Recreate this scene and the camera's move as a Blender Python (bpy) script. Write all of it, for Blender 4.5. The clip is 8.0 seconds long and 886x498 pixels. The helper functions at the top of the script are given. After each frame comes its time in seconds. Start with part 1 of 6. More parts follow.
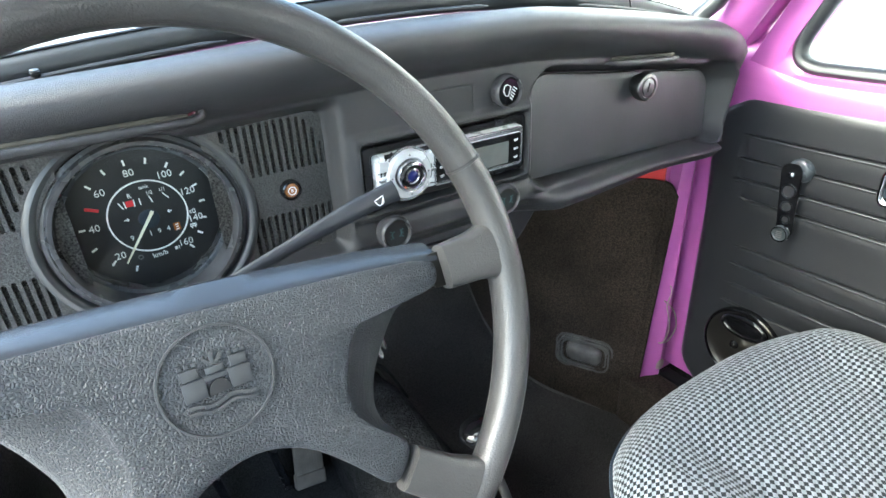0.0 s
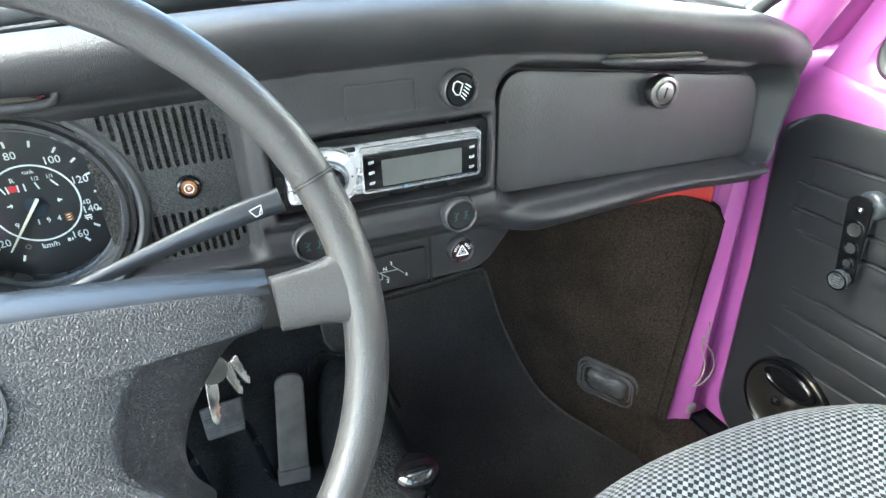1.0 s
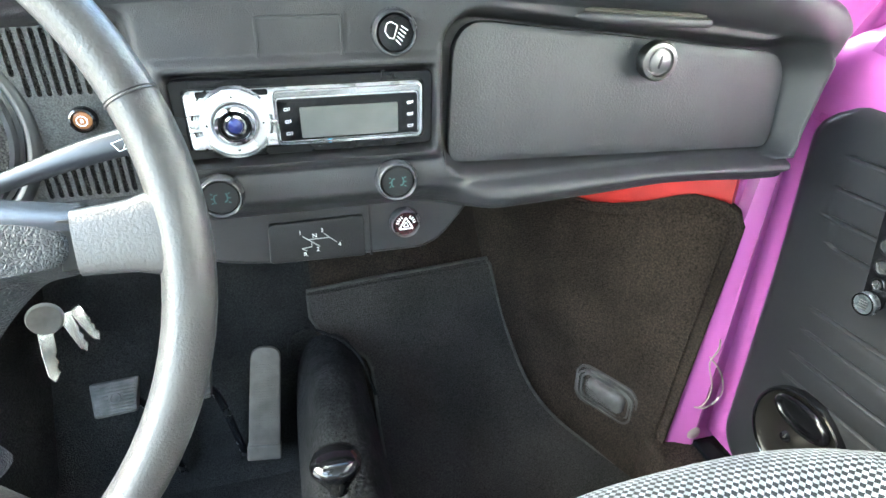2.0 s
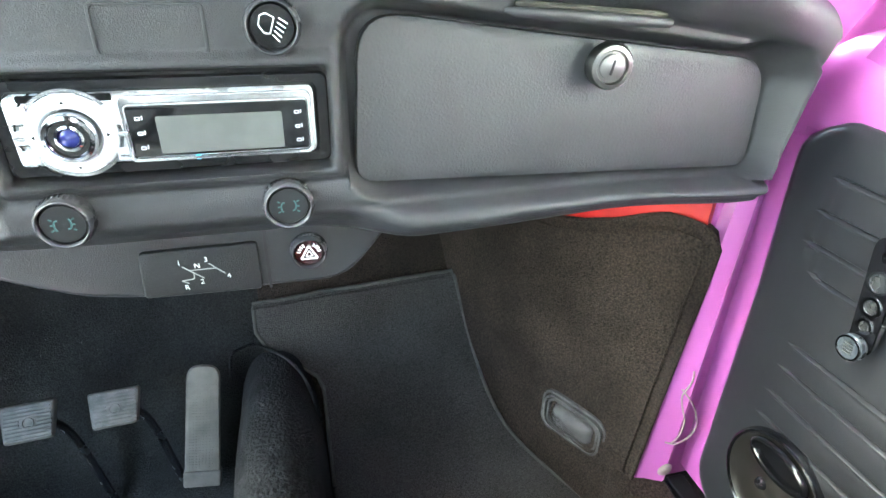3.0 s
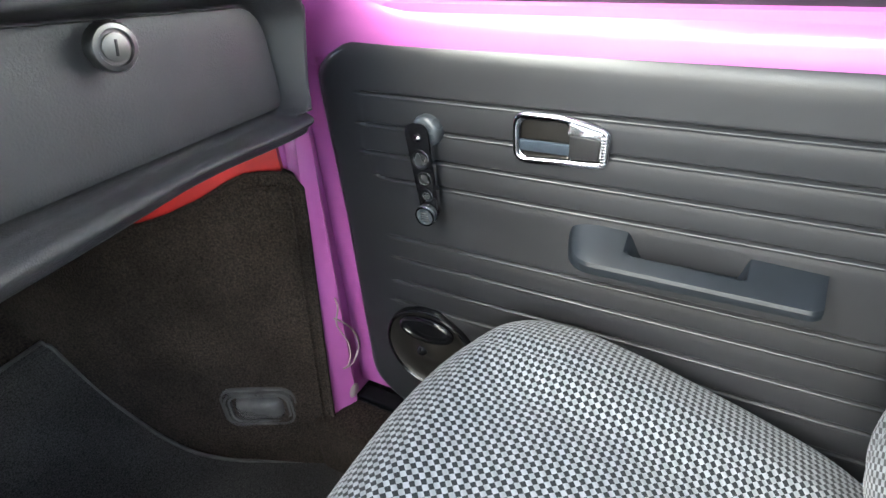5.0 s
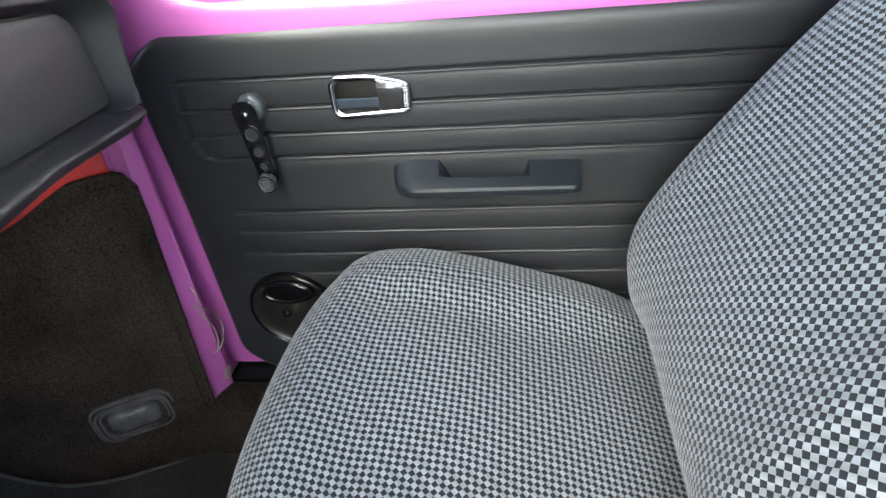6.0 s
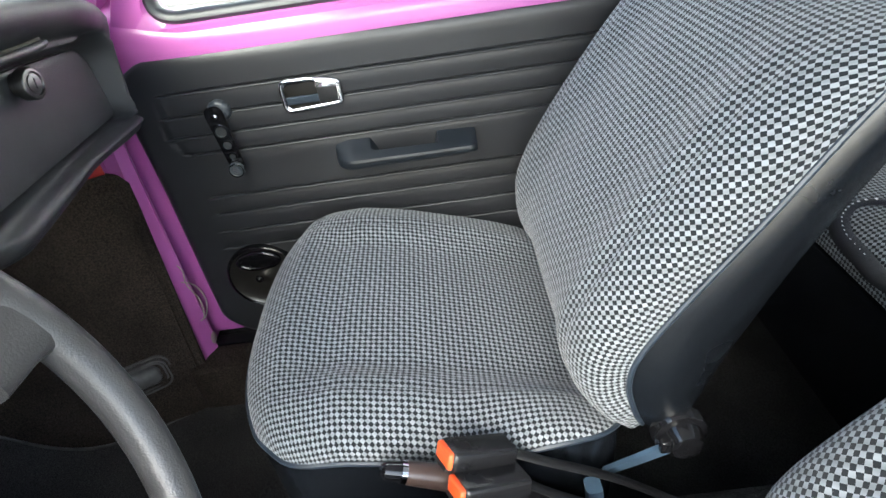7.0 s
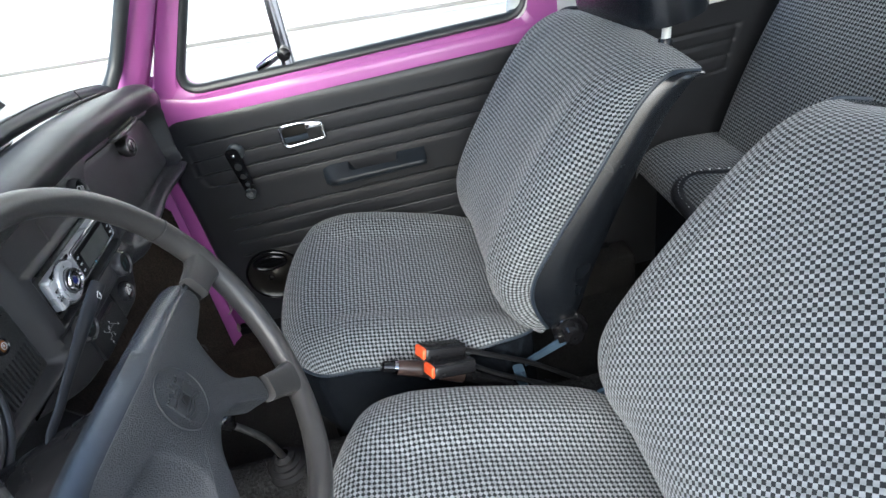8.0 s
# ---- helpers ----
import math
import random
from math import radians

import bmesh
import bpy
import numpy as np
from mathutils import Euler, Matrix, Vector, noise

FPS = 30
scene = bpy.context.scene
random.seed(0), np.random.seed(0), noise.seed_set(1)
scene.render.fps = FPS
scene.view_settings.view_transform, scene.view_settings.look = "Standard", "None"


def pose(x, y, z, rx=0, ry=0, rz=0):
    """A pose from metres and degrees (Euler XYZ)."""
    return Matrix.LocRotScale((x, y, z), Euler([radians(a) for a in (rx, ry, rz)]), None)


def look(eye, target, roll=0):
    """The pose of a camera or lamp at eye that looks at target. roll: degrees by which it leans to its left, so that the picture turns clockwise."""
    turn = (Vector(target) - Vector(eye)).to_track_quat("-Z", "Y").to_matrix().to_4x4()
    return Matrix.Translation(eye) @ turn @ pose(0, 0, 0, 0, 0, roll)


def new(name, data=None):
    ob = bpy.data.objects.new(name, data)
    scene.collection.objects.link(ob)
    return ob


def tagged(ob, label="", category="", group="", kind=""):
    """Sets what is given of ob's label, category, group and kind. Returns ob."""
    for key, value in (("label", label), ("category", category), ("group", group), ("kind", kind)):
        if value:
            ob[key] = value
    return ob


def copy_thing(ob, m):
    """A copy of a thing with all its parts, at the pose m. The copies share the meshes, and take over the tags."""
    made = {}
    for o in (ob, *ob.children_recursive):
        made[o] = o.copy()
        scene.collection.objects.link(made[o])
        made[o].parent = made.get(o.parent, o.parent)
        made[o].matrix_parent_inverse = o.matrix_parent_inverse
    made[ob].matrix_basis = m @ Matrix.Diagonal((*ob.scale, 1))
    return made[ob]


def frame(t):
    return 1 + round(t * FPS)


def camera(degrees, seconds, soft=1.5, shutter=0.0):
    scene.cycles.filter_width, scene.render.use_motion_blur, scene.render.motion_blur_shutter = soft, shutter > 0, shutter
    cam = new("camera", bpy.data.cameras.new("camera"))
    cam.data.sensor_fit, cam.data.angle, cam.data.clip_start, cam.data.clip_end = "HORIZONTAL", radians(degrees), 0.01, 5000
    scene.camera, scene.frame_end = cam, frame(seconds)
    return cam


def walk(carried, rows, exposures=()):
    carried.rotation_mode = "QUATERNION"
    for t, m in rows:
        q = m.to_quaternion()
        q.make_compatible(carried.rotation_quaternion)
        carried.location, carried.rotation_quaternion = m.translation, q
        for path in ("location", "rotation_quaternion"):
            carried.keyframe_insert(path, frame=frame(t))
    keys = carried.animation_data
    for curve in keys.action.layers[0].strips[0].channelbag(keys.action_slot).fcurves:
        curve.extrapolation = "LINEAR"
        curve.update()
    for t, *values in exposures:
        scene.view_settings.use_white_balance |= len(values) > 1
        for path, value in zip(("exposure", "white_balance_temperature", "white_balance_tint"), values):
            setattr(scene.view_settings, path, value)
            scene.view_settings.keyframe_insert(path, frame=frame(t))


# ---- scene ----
cam = camera(74.8, 8.0)
PATH = [
    (0, (-0.303, -0.455, 0.657), (0.639, 1.061, -0.245), -2.9),
    (0.5, (-0.208, -0.446, 0.647), (0.565, 1.158, -0.265), -3.5),
    (1, (-0.135, -0.448, 0.642), (0.516, 1.198, -0.288), -2.0),
    (1.5, (-0.081, -0.451, 0.615), (0.46, 1.228, -0.327), -0.6),
    (1.7, (-0.058, -0.448, 0.604), (0.44, 1.245, -0.336), -0.4),
    (2.8, (0.052, -0.386, 0.588), (0.497, 1.311, -0.372), 1.2),
    (3, (0.063, -0.374, 0.586), (0.534, 1.316, -0.373), 1.6),
    (3.5, (0.094, -0.365, 0.586), (0.744, 1.268, -0.369), 1.2),
    (4, (0.093, -0.369, 0.585), (0.99, 1.141, -0.372), -3.1),
    (4.5, (0.088, -0.377, 0.581), (1.265, 0.894, -0.42), -5.2),
    (5, (0.05, -0.376, 0.58), (1.5, 0.496, -0.485), -4.8),
    (5.2, (0.031, -0.381, 0.585), (1.54, 0.346, -0.508), -4.5),
    (6.3, (-0.142, -0.386, 0.597), (1.491, -0.196, -0.542), -7.2),
    (6.5, (-0.182, -0.401, 0.596), (1.46, -0.231, -0.533), -7.5),
    (7, (-0.328, -0.407, 0.657), (1.309, -0.346, -0.492), -9.0),
    (7.5, (-0.486, -0.389, 0.732), (1.169, -0.412, -0.391), -10.8),
    (8, (-0.651, -0.418, 0.8), (1.007, -0.459, -0.317), -12.8),
]
EXPOSURE = [(0, 3.7, 6100, -2), (1.6, 4.5, 6200, -4), (3.0, 5.0, 6200, -5), (3.9, 4.6, 6200, 0), (4.5, 4.05, 6100, 2), (5.1, 3.6, 6150, 2), (6.3, 3.0, 6100, 2), (7, 2.85, 6050, 2), (8, 2.3, 5950, 4)]
walk(cam, [(t, look(eye, target, roll)) for t, eye, target, roll in PATH], EXPOSURE)

# ---- world, sun, exposure ----
SUN_UP, SUN_TURN = radians(41), radians(-76)
world = bpy.data.worlds.new("sky")
scene.world = world
world.use_nodes = True
wn, wl = world.node_tree.nodes, world.node_tree.links
sky = wn.new("ShaderNodeTexSky")
sky.sky_type = "NISHITA"
sky.sun_disc = False
sky.sun_elevation, sky.sun_rotation = SUN_UP, SUN_TURN
sky.dust_density, sky.air_density = 3.0, 1.0
wn["Background"].inputs["Strength"].default_value = 0.15
wl.new(sky.outputs["Color"], wn["Background"].inputs["Color"])
sun = new("sun", bpy.data.lights.new("sun", "SUN"))
sun.data.energy, sun.data.angle, sun.data.color = 0.85, radians(60), (1.0, 0.98, 0.95)
sun.matrix_world = look((math.sin(SUN_TURN) * 9, math.cos(SUN_TURN) * 9, 9 * math.tan(SUN_UP)), (0, 0, 0))


# ---- materials ----
def mat(name, color, rough=0.5, metal=0.0, spec=0.5, mottle=0.0, mottle_scale=6.0, grain=None, grain_depth=0.0006, grain_kind="voronoi",
        coat=0.0, rough_var=0.08, speck=0.0, speck_scale=500):
    """A procedural surface: base colour with large mottling, fine grain relief and varied gloss."""
    m = bpy.data.materials.new(name)
    m.use_nodes = True
    n, l = m.node_tree.nodes, m.node_tree.links
    b = n["Principled BSDF"]
    b.inputs["Base Color"].default_value = (*color, 1)
    b.inputs["Roughness"].default_value = rough
    b.inputs["Metallic"].default_value = metal
    b.inputs["Specular IOR Level"].default_value = spec
    b.inputs["Coat Weight"].default_value = coat
    b.inputs["Coat Roughness"].default_value = 0.08
    tc = n.new("ShaderNodeTexCoord")
    if mottle:
        big = n.new("ShaderNodeTexNoise")
        big.inputs["Scale"].default_value, big.inputs["Detail"].default_value = mottle_scale, 6
        l.new(tc.outputs["Object"], big.inputs["Vector"])
        mix = n.new("ShaderNodeMix")
        mix.data_type = "RGBA"
        other = tuple(c * (1 - mottle) for c in color)
        mix.inputs["A"].default_value, mix.inputs["B"].default_value = (*color, 1), (*other, 1)
        ramp = n.new("ShaderNodeMapRange")
        ramp.inputs["From Min"].default_value, ramp.inputs["From Max"].default_value = 0.35, 0.65
        l.new(big.outputs["Fac"], ramp.inputs["Value"])
        l.new(ramp.outputs["Result"], mix.inputs["Factor"])
        l.new(mix.outputs["Result"], b.inputs["Base Color"])
        rr = n.new("ShaderNodeMapRange")
        rr.inputs["To Min"].default_value, rr.inputs["To Max"].default_value = max(0.02, rough - rough_var), min(1, rough + rough_var)
        l.new(big.outputs["Fac"], rr.inputs["Value"])
        l.new(rr.outputs["Result"], b.inputs["Roughness"])
    if grain:
        if grain_kind == "voronoi":
            g = n.new("ShaderNodeTexVoronoi")
            g.feature = "DISTANCE_TO_EDGE"
            g.inputs["Scale"].default_value = grain
            wob = n.new("ShaderNodeTexNoise")
            wob.inputs["Scale"].default_value = grain * 0.7
            add = n.new("ShaderNodeMix")
            add.data_type = "RGBA"
            add.inputs["Factor"].default_value = 0.0025 if grain > 100 else 0.05
            l.new(tc.outputs["Object"], wob.inputs["Vector"])
            l.new(tc.outputs["Object"], add.inputs["A"])
            l.new(wob.outputs["Color"], add.inputs["B"])
            l.new(add.outputs["Result"], g.inputs["Vector"])
            clampr = n.new("ShaderNodeMapRange")
            clampr.inputs["From Max"].default_value = 0.25
            l.new(g.outputs["Distance"], clampr.inputs["Value"])
            height = clampr.outputs["Result"]
        else:
            g = n.new("ShaderNodeTexNoise")
            g.inputs["Scale"].default_value, g.inputs["Detail"].default_value = grain, 4
            l.new(tc.outputs["Object"], g.inputs["Vector"])
            height = g.outputs["Fac"]
        if speck:
            sp_n = n.new("ShaderNodeTexNoise")
            sp_n.inputs["Scale"].default_value, sp_n.inputs["Detail"].default_value = speck_scale, 3
            l.new(tc.outputs["Object"], sp_n.inputs["Vector"])
            sp_r = n.new("ShaderNodeMapRange")
            sp_r.inputs["From Min"].default_value, sp_r.inputs["From Max"].default_value = 0.32, 0.68
            sp_r.inputs["To Min"].default_value, sp_r.inputs["To Max"].default_value = 1 - speck, 1 + speck
            l.new(sp_n.outputs["Fac"], sp_r.inputs["Value"])
            hue = n.new("ShaderNodeHueSaturation")
            hue.inputs["Color"].default_value = (*color, 1)
            if mottle:
                l.new(mix.outputs["Result"], hue.inputs["Color"])
            l.new(sp_r.outputs["Result"], hue.inputs["Value"])
            l.new(hue.outputs["Color"], b.inputs["Base Color"])
        bump = n.new("ShaderNodeBump")
        bump.inputs["Strength"].default_value, bump.inputs["Distance"].default_value = 1.0, grain_depth
        l.new(height, bump.inputs["Height"])
        l.new(bump.outputs["Normal"], b.inputs["Normal"])
    return m


def fabric_mat(name, check, light, dark):
    """Woven houndstooth check on the UV map, in metres."""
    m = bpy.data.materials.new(name)
    m.use_nodes = True
    n, l = m.node_tree.nodes, m.node_tree.links
    b = n["Principled BSDF"]
    b.inputs["Roughness"].default_value, b.inputs["Specular IOR Level"].default_value = 0.85, 0.25
    b.inputs["Sheen Weight"].default_value, b.inputs["Sheen Roughness"].default_value = 0.15, 0.5
    uv = n.new("ShaderNodeUVMap")
    wob = n.new("ShaderNodeTexNoise")
    wob.inputs["Scale"].default_value = 1.0 / check * 0.9
    l.new(uv.outputs["UV"], wob.inputs["Vector"])
    add = n.new("ShaderNodeVectorMath")
    add.operation = "MULTIPLY_ADD"
    add.inputs[1].default_value = (check * 0.12,) * 3
    l.new(wob.outputs["Color"], add.inputs[0])
    l.new(uv.outputs["UV"], add.inputs[2])
    bias = n.new("ShaderNodeVectorRotate")
    bias.rotation_type = "Z_AXIS"
    bias.inputs["Angle"].default_value = math.pi / 4
    l.new(add.outputs["Vector"], bias.inputs["Vector"])
    sep = n.new("ShaderNodeSeparateXYZ")
    l.new(bias.outputs["Vector"], sep.inputs["Vector"])

    def math_node(op, a, b=None):
        k = n.new("ShaderNodeMath")
        k.operation = op
        for sock, v in zip(k.inputs, (a, b)):
            if isinstance(v, (int, float)):
                sock.default_value = v
            elif v is not None:
                l.new(v, sock)
        return k.outputs["Value"]
    def square(v):
        w = math_node("MULTIPLY", math_node("SINE", math_node("MULTIPLY", v, math.pi / check)), 7.0)
        return math_node("MAXIMUM", math_node("MINIMUM", w, 1.0), -1.0)
    sx, sy = square(sep.outputs["X"]), square(sep.outputs["Y"])
    # teeth at the corners of the checks
    tx = math_node("SINE", math_node("MULTIPLY", math_node("ADD", sep.outputs["X"], sep.outputs["Y"]), 2 * math.pi / check))
    prod = math_node("ADD", math_node("MULTIPLY", sx, sy), math_node("MULTIPLY", tx, 0.30))
    ch = n.new("ShaderNodeMapRange")
    ch.interpolation_type = "SMOOTHSTEP"
    ch.inputs["From Min"].default_value, ch.inputs["From Max"].default_value = -0.42, 0.02
    l.new(prod, ch.inputs["Value"])
    # twill threads across the checks
    wave = n.new("ShaderNodeTexWave")
    wave.wave_type, wave.bands_direction = "BANDS", "DIAGONAL"
    wave.inputs["Scale"].default_value, wave.inputs["Distortion"].default_value = 0.16 / check, 1.0
    l.new(uv.outputs["UV"], wave.inputs["Vector"])
    soil = n.new("ShaderNodeTexNoise")
    soil.inputs["Scale"].default_value, soil.inputs["Detail"].default_value = 7, 5
    l.new(uv.outputs["UV"], soil.inputs["Vector"])
    mix = n.new("ShaderNodeMix")
    mix.data_type = "RGBA"
    mix.inputs["A"].default_value, mix.inputs["B"].default_value = (*dark, 1), (*light, 1)
    l.new(ch.outputs["Result"], mix.inputs["Factor"])
    hsv = n.new("ShaderNodeHueSaturation")
    val = n.new("ShaderNodeMath")
    val.operation = "MULTIPLY_ADD"
    val.inputs[1].default_value, val.inputs[2].default_value = 0.35, 0.66
    l.new(wave.outputs["Fac"], val.inputs[0])
    tone = n.new("ShaderNodeMath")
    tone.operation = "MULTIPLY_ADD"
    tone.inputs[1].default_value = 0.3
    l.new(soil.outputs["Fac"], tone.inputs[0])
    l.new(val.outputs["Value"], tone.inputs[2])
    l.new(tone.outputs["Value"], hsv.inputs["Value"])
    l.new(mix.outputs["Result"], hsv.inputs["Color"])
    l.new(hsv.outputs["Color"], b.inputs["Base Color"])
    bump = n.new("ShaderNodeBump")
    bump.inputs["Strength"].default_value, bump.inputs["Distance"].default_value = 0.6, 0.0006
    l.new(wave.outputs["Fac"], bump.inputs["Height"])
    l.new(bump.outputs["Normal"], b.inputs["Normal"])
    return m


VINYL = mat("grained_black_vinyl", (0.035, 0.0345, 0.0365), 0.35, spec=0.38, mottle=0.25, mottle_scale=9, grain=640, grain_depth=0.00013)
LID = mat("fine_black_vinyl", (0.039, 0.039, 0.041), 0.44, mottle=0.25, mottle_scale=12, grain=520, grain_depth=0.0004, grain_kind="noise")
PAD = mat("coarse_black_vinyl", (0.044, 0.047, 0.052), 0.38, spec=0.34, mottle=0.25, mottle_scale=14, grain=520, grain_depth=0.00050)
RIM = mat("worn_black_leatherette", (0.050, 0.048, 0.047), 0.32, rough_var=0.04, mottle=0.3, mottle_scale=14, grain=700, grain_depth=0.00035, grain_kind="noise")
TRIM = mat("smooth_black_vinyl", (0.0215, 0.0222, 0.0245), 0.34, spec=0.46, mottle=0.25, mottle_scale=7, grain=600, grain_depth=0.00004)
GRILLE = mat("crackle_black_plastic", (0.042, 0.042, 0.041), 0.5, mottle=0.3, mottle_scale=20, grain=500, grain_depth=0.0008, grain_kind="noise", speck=0.7, speck_scale=900)
PLASTIC = mat("black_plastic", (0.008, 0.008, 0.009), 0.26, spec=0.4, mottle=0.2, mottle_scale=30, grain=300, grain_depth=0.0001, grain_kind="noise")
GLOSSY = mat("gloss_black_plastic", (0.006, 0.006, 0.007), 0.12, mottle=0.2, mottle_scale=20)
RUBBER = mat("black_rubber", (0.010, 0.010, 0.011), 0.6, spec=0.2, mottle=0.3, mottle_scale=25, grain=200, grain_depth=0.0002, grain_kind="noise")
CARPET = mat("black_pile_carpet", (0.031, 0.0232, 0.0182), 0.95, spec=0.15, mottle=0.45, mottle_scale=9, grain=380, grain_depth=0.004, grain_kind="noise", speck=0.6, speck_scale=330)
FOOTWELL = mat("black_footwell_carpet", (0.024, 0.0236, 0.023), 0.95, spec=0.1, mottle=0.5, mottle_scale=8, grain=420, grain_depth=0.003, grain_kind="noise", speck=0.6, speck_scale=420)
TUNNEL = mat("black_tunnel_pile", (0.017, 0.017, 0.0175), 0.95, spec=0.15, mottle=0.5, mottle_scale=30, grain=260, grain_depth=0.006, grain_kind="noise", speck=0.8, speck_scale=240)
MAT = mat("charcoal_carpet_mat", (0.056, 0.0520, 0.0480), 0.95, spec=0.15, mottle=0.4, mottle_scale=6, grain=600, grain_depth=0.003, grain_kind="noise", speck=0.6, speck_scale=520)
PAINT = mat("violet_pink_paint", (0.415, 0.108, 0.345), 0.32, mottle=0.08, mottle_scale=4, coat=0.3, rough_var=0.05, grain=90, grain_depth=0.00012, grain_kind="noise")
RED = mat("red_primer_paint", (0.42, 0.010, 0.008), 0.4, mottle=0.2, mottle_scale=20)
CHROME = mat("chrome", (0.48, 0.48, 0.50), 0.09, metal=1.0, mottle=0.06, mottle_scale=40, rough_var=0.06)
STEEL = mat("worn_steel", (0.24, 0.235, 0.23), 0.42, metal=1.0, mottle=0.4, mottle_scale=40, grain=200, grain_depth=0.0002, grain_kind="noise")
SILVER = mat("silver_painted_plastic", (0.62, 0.63, 0.65), 0.28, metal=0.35, mottle=0.06, mottle_scale=40)
BRIGHT = mat("bright_silver_trim", (0.68, 0.68, 0.70), 0.13, metal=0.9, mottle=0.05, mottle_scale=60)
DISPLAY = mat("grey_display", (0.11, 0.115, 0.11), 0.15, mottle=0.15, mottle_scale=40)
BLUE = mat("blue_lens", (0.015, 0.02, 0.12), 0.08, mottle=0.2, mottle_scale=200)
CYAN = mat("blue_badge_paint", (0.02, 0.35, 0.6), 0.4)
WHITE = mat("white_print", (0.85, 0.85, 0.84), 0.5, mottle=0.1, mottle_scale=60)
FADED = mat("faded_white_print", (0.42, 0.42, 0.41), 0.5, mottle=0.2, mottle_scale=90)
GREEN = mat("dim_green_print", (0.05, 0.12, 0.12), 0.5, mottle=0.1, mottle_scale=60)
REDPRINT = mat("red_print", (0.75, 0.02, 0.03), 0.45, mottle=0.1, mottle_scale=60)
NEEDLE = mat("cream_needle_paint", (0.72, 0.7, 0.55), 0.5, mottle=0.1, mottle_scale=100)
DIAL = mat("matt_black_dial", (0.008, 0.008, 0.009), 0.5, mottle=0.2, mottle_scale=60)
HAZ = mat("dark_red_lens", (0.035, 0.004, 0.007), 0.15, mottle=0.2, mottle_scale=200)
AMBER = mat("amber_lens", (0.32, 0.12, 0.035), 0.25, mottle=0.2, mottle_scale=200)
ORANGE = mat("orange_plastic", (0.75, 0.09, 0.02), 0.4, mottle=0.2, mottle_scale=60)
BROWN = mat("worn_brown_plastic", (0.06, 0.04, 0.035), 0.3, mottle=0.4, mottle_scale=30)
BELT = mat("black_webbing", (0.007, 0.007, 0.008), 0.45, spec=0.35, mottle=0.3, mottle_scale=40, grain=900, grain_depth=0.0006, grain_kind="noise")
BLUESTEEL = mat("blue_grey_steel", (0.07, 0.115, 0.17), 0.35, metal=0.4, mottle=0.3, mottle_scale=30)
FABRIC = fabric_mat("grey_check_fabric", 0.0050, (0.190, 0.205, 0.216), (0.006, 0.0074, 0.0098))
ARMREST = mat("blue_black_armrest_plastic", (0.0098, 0.0128, 0.0168), 0.46, spec=0.28, mottle=0.25, mottle_scale=20, grain=600, grain_depth=0.00003)
PLATE = mat("coarse_plate_vinyl", (0.014, 0.014, 0.015), 0.46, spec=0.3, mottle=0.2, mottle_scale=30, grain=520, grain_depth=0.00016)
PIPING = mat("dark_piping", (0.020, 0.028, 0.040), 0.42, mottle=0.2, mottle_scale=40)
SIDEVINYL = mat("seat_side_vinyl", (0.0065, 0.0080, 0.0108), 0.25, spec=0.5, mottle=0.25, mottle_scale=6, grain=640, grain_depth=0.00003)
HEADLINER = mat("cream_headliner", (0.78, 0.78, 0.75), 0.8, mottle=0.1, mottle_scale=5, grain=500, grain_depth=0.0003, grain_kind="noise")
CONCRETE = mat("pale_concrete", (0.30, 0.295, 0.29), 0.85, mottle=0.15, mottle_scale=0.8, grain=30, grain_depth=0.004, grain_kind="noise")
RENDERED = mat("white_wall_render", (0.8, 0.8, 0.78), 0.8, mottle=0.06, mottle_scale=0.6, grain=20, grain_depth=0.004, grain_kind="noise")
GREYSTRIP = mat("grey_wall_band", (0.16, 0.15, 0.14), 0.8, mottle=0.2, mottle_scale=2)
WIRE = mat("beige_wire_sheath", (0.34, 0.28, 0.25), 0.5, mottle=0.2, mottle_scale=60)
KEYMETAL = mat("nickel_key", (0.6, 0.59, 0.56), 0.25, metal=1.0, mottle=0.2, mottle_scale=80)
BADGE = mat("pressed_black_vinyl", (0.085, 0.081, 0.077), 0.24, mottle=0.3, mottle_scale=40, grain=500, grain_depth=0.0003)
SEALGREY = mat("weathered_grey_rubber", (0.026, 0.029, 0.031), 0.38, mottle=0.3, mottle_scale=25)
SLOT = mat("brown_slot_fill", (0.045, 0.040, 0.030), 0.9, mottle=0.4, mottle_scale=60)
GAUZE = mat("dark_slot_gauze", (0.060, 0.058, 0.054), 0.8, spec=0.2, mottle=0.3, mottle_scale=90, grain=620, grain_depth=0.0012, speck=0.9, speck_scale=700)
CONE = mat("brown_black_film", (0.015, 0.0135, 0.012), 0.32, mottle=0.35, mottle_scale=18)
KEYHEAD = mat("scuffed_grey_key_plastic", (0.09, 0.09, 0.088), 0.35, mottle=0.4, mottle_scale=120)
PEDAL = mat("worn_grey_pedal_rubber", (0.078, 0.072, 0.064), 0.6, mottle=0.5, mottle_scale=60, grain=300, grain_depth=0.0003, grain_kind="noise")
LOCKMETAL = mat("gunmetal_lock", (0.24, 0.235, 0.225), 0.33, metal=1.0, mottle=0.4, mottle_scale=60)
CUP = mat("dark_brown_recess", (0.007, 0.006, 0.005), 0.4, spec=0.2, mottle=0.3, mottle_scale=50)
LEVER = mat("blue_grey_lever_metal", (0.032, 0.042, 0.055), 0.55, spec=0.12, mottle=0.2, mottle_scale=60)
HOLEGREY = mat("grey_drilled_metal", (0.10, 0.103, 0.106), 0.2, metal=0.7, mottle=0.2, mottle_scale=90)
SMOKE = mat("smoky_grey_plastic", (0.042, 0.048, 0.053), 0.28, mottle=0.2, mottle_scale=60)
